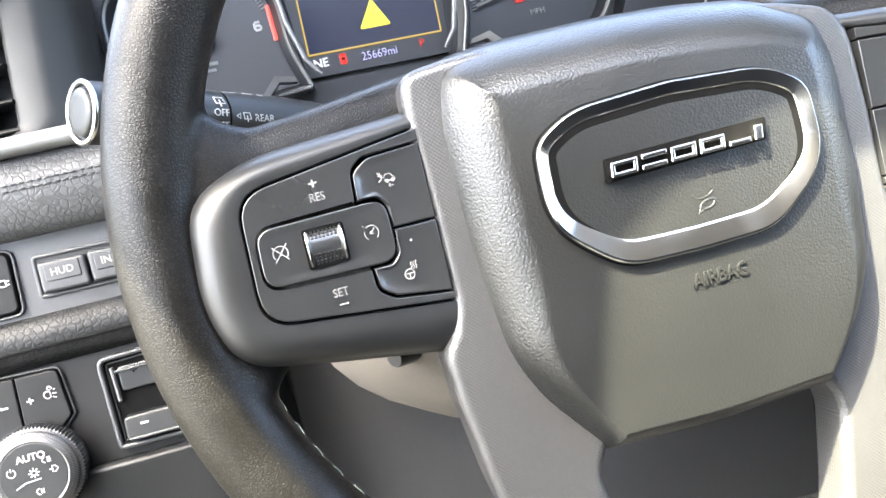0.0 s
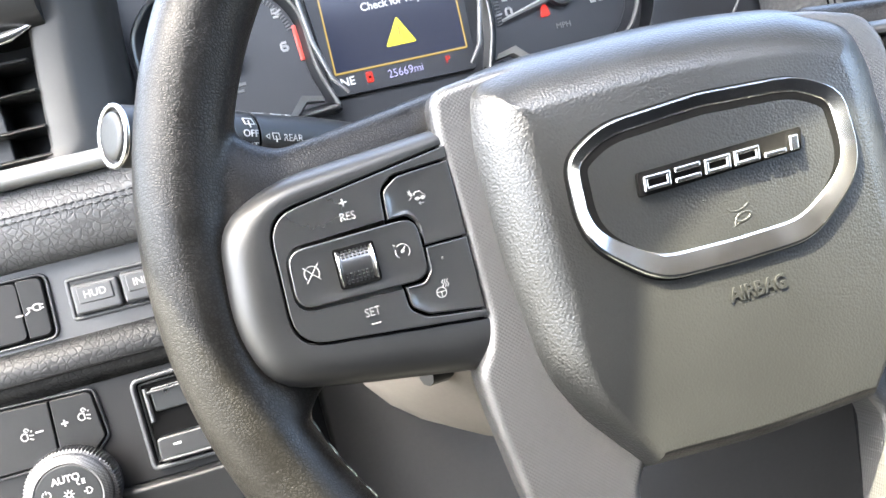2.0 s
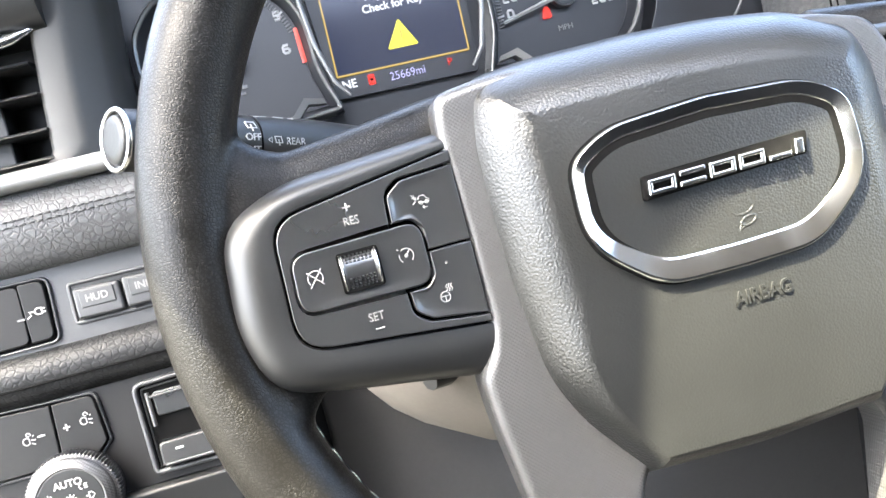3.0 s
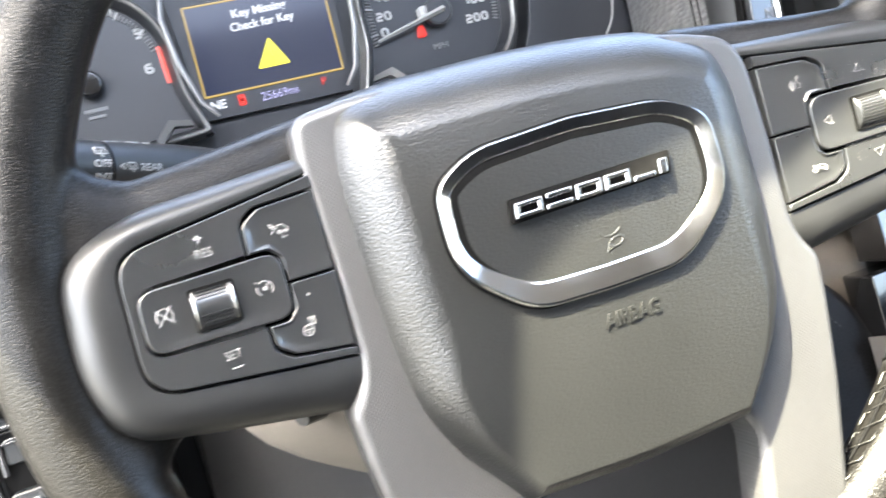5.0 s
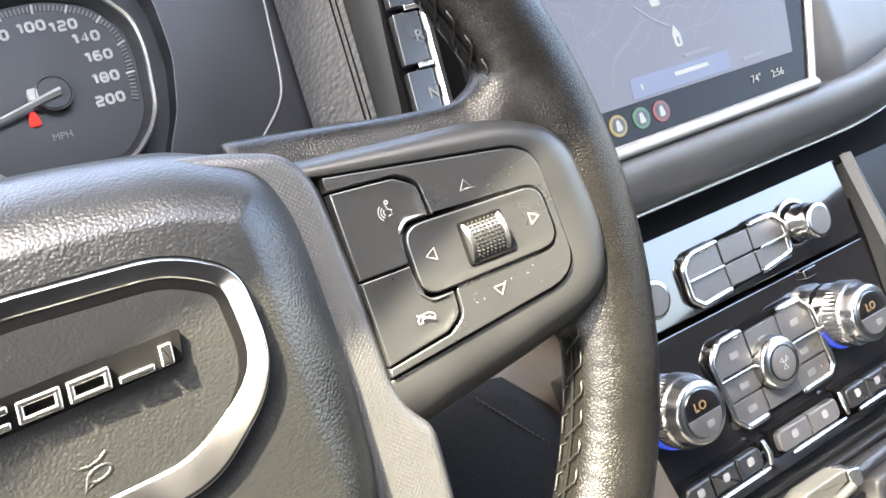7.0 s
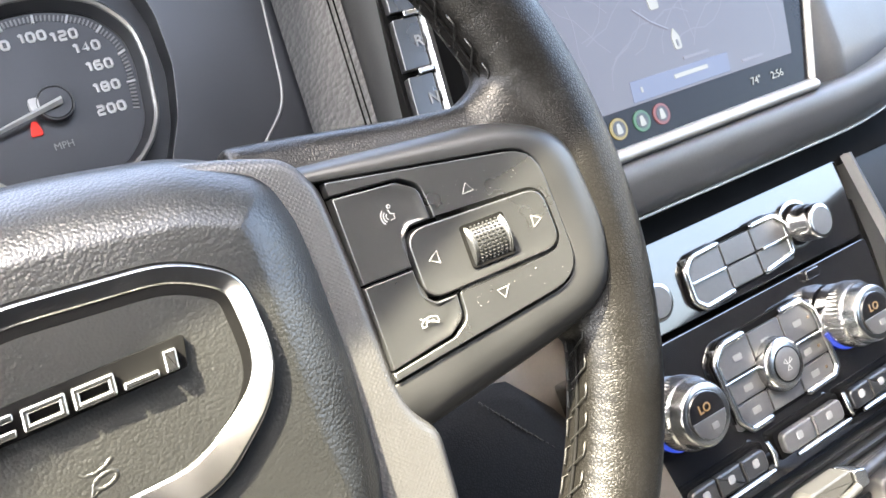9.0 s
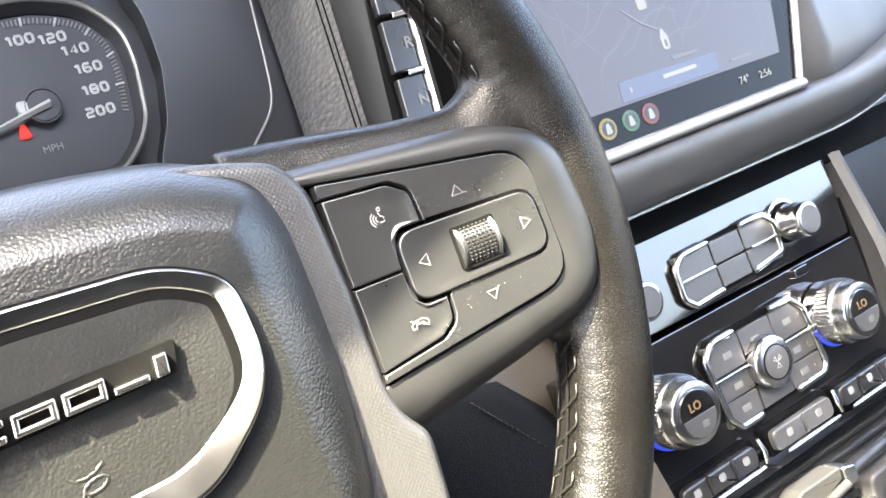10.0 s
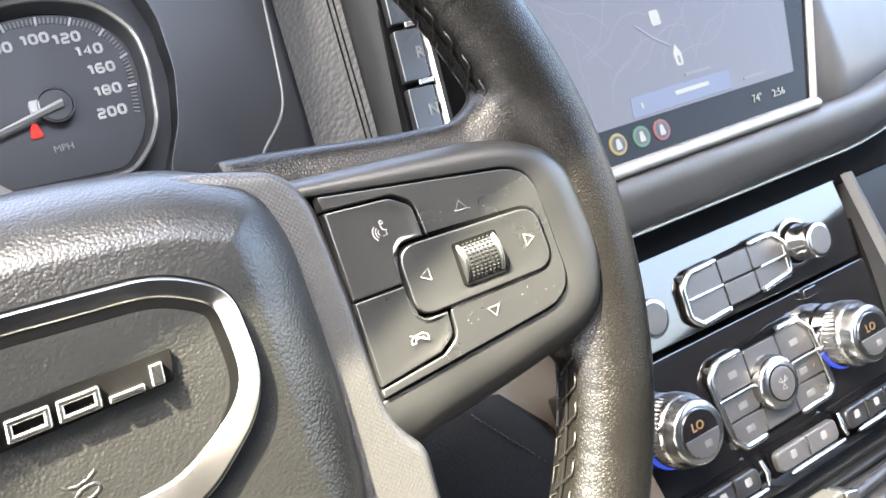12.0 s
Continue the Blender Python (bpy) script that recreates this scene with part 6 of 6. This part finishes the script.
        part("cap", lathe([(0.0120, y - 0.0280), (0.0124, y - 0.0276), (0.0124, y - 0.025)], x, z, 44), "gloss", k, "gloss black cap with amber digits")
        part("lower_cap", slab([(x + 0.0117 * math.cos(a), z - 0.001 + 0.0117 * math.sin(a)) for a in [radians(180 + 18 * i) for i in range(11)]], y - 0.0286, y - 0.026, 0.0004, 2), "key_grey", k)
        part("digits", lettering("LO", x - 0.001, y - 0.0283, z + 0.0040, 0.0066, 0.0003, bold=0.0001), "amber", k)
        part("print", slab(rect(x + 0.002, z - 0.0065, 0.005, 0.0035, 0.001), y - 0.0289, y - 0.0280, 0.0001, 1), "grey_print", k)
    return c


climate_panel()


def toggle_row():
    for x0, x1, n in ((0.2700, 0.3290, 3), (0.3440, 0.3975, 2), (0.4060, 0.4640, 3)):
        t = thing("toggle_switches", "row of grey toggle keys with a bright lower edge", "switch", (x0 + 0.02, 0.145, -0.185), group="toggle rows below the climate panel")
        part("bed", slab(rounded([(x0 - 0.002, -0.1915, 0.002), (x1 + 0.002, -0.1915, 0.002), (x1 + 0.003, -0.1745, 0.003), (x0 - 0.003, -0.1745, 0.003)], 4), Y0 - 0.003, 0.155, 0.0008, 3, warp=lean), "gap", t)
        w = (x1 - x0) / n
        for i in range(n):
            a, b = x0 + w * i + 0.0003, x0 + w * (i + 1) - 0.0003
            ra, rb = (0.0045 if i == 0 else 0.0006), (0.0045 if i == n - 1 else 0.0006)
            k = part("toggle_key", slab(rounded([(a, -0.1890, ra), (b, -0.1890, rb), (b, -0.1765, rb), (a, -0.1765, ra)], 5), Y0 - 0.0072, 0.150, 0.0014, 3, warp=lean), "knob_grey" if n == 2 else "toggle", t)
            part("print", slab(rect(x0 + w * (i + 0.5), -0.1818, 0.0050, 0.0046, 0.0016), Y0 - 0.0076, 0.146, 0.0001, 1, warp=lean), "sign", k)
        part("bright_edge", sweep([lean(Vector((x, Y0 - 0.0080, -0.1908))) for x in (x0 + 0.006, x0 + 0.012, x1 - 0.006, x1 + 0.001)], [0.0012, 0.0019, 0.0019, 0.0012], n=10), "satin_chrome", t)
        if n == 3:
            e, q = (x1 + 0.0042, 1) if x0 < 0.3 else (x0 - 0.0042, -1)
            part("end_bracket", sweep([lean(Vector((e, Y0 - 0.0060, -0.1755))), lean(Vector((e + 0.0008 * q, Y0 - 0.0075, -0.1830))), lean(Vector((e - 0.0006 * q, Y0 - 0.0075, -0.1895)))], [0.0012, 0.0019, 0.0013], n=10), "satin_chrome", t)


toggle_row()


def console():
    c = thing("centre_console", "dark centre console with ribbed bin, silver side trim and bright handle", "console", (0.37, 0.10, -0.28))
    part("bin_floor", loft([[(0.24, 0.16, -0.205), (0.50, 0.16, -0.205)], [(0.24, 0.04, -0.250), (0.50, 0.04, -0.250)], [(0.24, -0.10, -0.290), (0.50, -0.10, -0.290)]]), "dash", c)
    for i in range(26):
        s = i / 25
        y, z = 0.150 - 0.20 * s, -0.2065 - 0.069 * s
        part("rib", sweep([(0.27, y, z), (0.475, y, z)], 0.0018, n=6), "dash", c)
    part("bin_front", box(0.24, 0.49, 0.150, 0.17, -0.212, -0.198, 0.002), "gloss", c)
    part("silver_side", loft([[(0.4755, 0.1440, -0.0455), (0.4800, 0.1400, -0.0450), (0.4860, 0.1430, -0.0460), (0.4870, 0.17, -0.0460)], [(0.4850, 0.1390, -0.1100), (0.4900, 0.1350, -0.1100), (0.4970, 0.1380, -0.1100), (0.4980, 0.17, -0.1100)], [(0.4900, 0.1340, -0.2100), (0.4960, 0.1300, -0.2100), (0.5040, 0.1330, -0.2100), (0.505, 0.17, -0.21)], [(0.49, 0.05, -0.27), (0.496, 0.046, -0.268), (0.504, 0.05, -0.27), (0.505, 0.08, -0.31)]]), "silver_paint", c, "silver side trim")
    part("handle", slab(rounded([(0.294, -0.2040, 0.002), (0.319, -0.1950, 0.002), (0.3495, -0.1958, 0.002), (0.3495, -0.2030, 0.001), (0.297, -0.2150, 0.002)], 4), 0.1010, 0.113, 0.0014, 3), "handle", c, "bright handle")
    part("handle_lip", sweep([(0.294, 0.1000, -0.2175), (0.320, 0.0995, -0.2088), (0.3500, 0.0995, -0.2055)], [0.0022, 0.0026, 0.0026], n=12), "handle", c, "bright handle lip")
    part("handle_hinge", slab(rounded([(0.3500, -0.2080, 0.002), (0.3600, -0.2085, 0.002), (0.3600, -0.1990, 0.002), (0.3500, -0.1962, 0.002)], 4), 0.0995, 0.113, 0.0012, 3), "satin_chrome", c, "chrome hinge block")
    part("handle_bar", sweep([(0.3600, 0.1060, -0.2050), (0.400, 0.1080, -0.2046), (0.4930, 0.1330, -0.2040)], 0.0034, n=14), "handle", c, "silver rail across the bin")
    part("bin_insert", slab(rounded([(0.3640, -0.2340, 0.002), (0.400, -0.2340, 0.002), (0.400, -0.2110, 0.004), (0.3690, -0.2115, 0.005)], 4), 0.1000, 0.125, 0.002, 3), "knee", c, "grey insert in the bin")
    part("tan_trim", loft([[(0.225, 0.150, -0.135), (0.2612, 0.1400, -0.1420), (0.2632, 0.1480, -0.1420)], [(0.225, 0.148, -0.190), (0.2672, 0.1375, -0.180), (0.2692, 0.1460, -0.180)], [(0.240, 0.140, -0.270), (0.2790, 0.1300, -0.250), (0.2815, 0.1390, -0.250)]]), "tan", c, "greige edge trim")
    part("base", box(0.27, 0.50, 0.0, 0.29, -0.75, -0.30), "dash", c)


console()
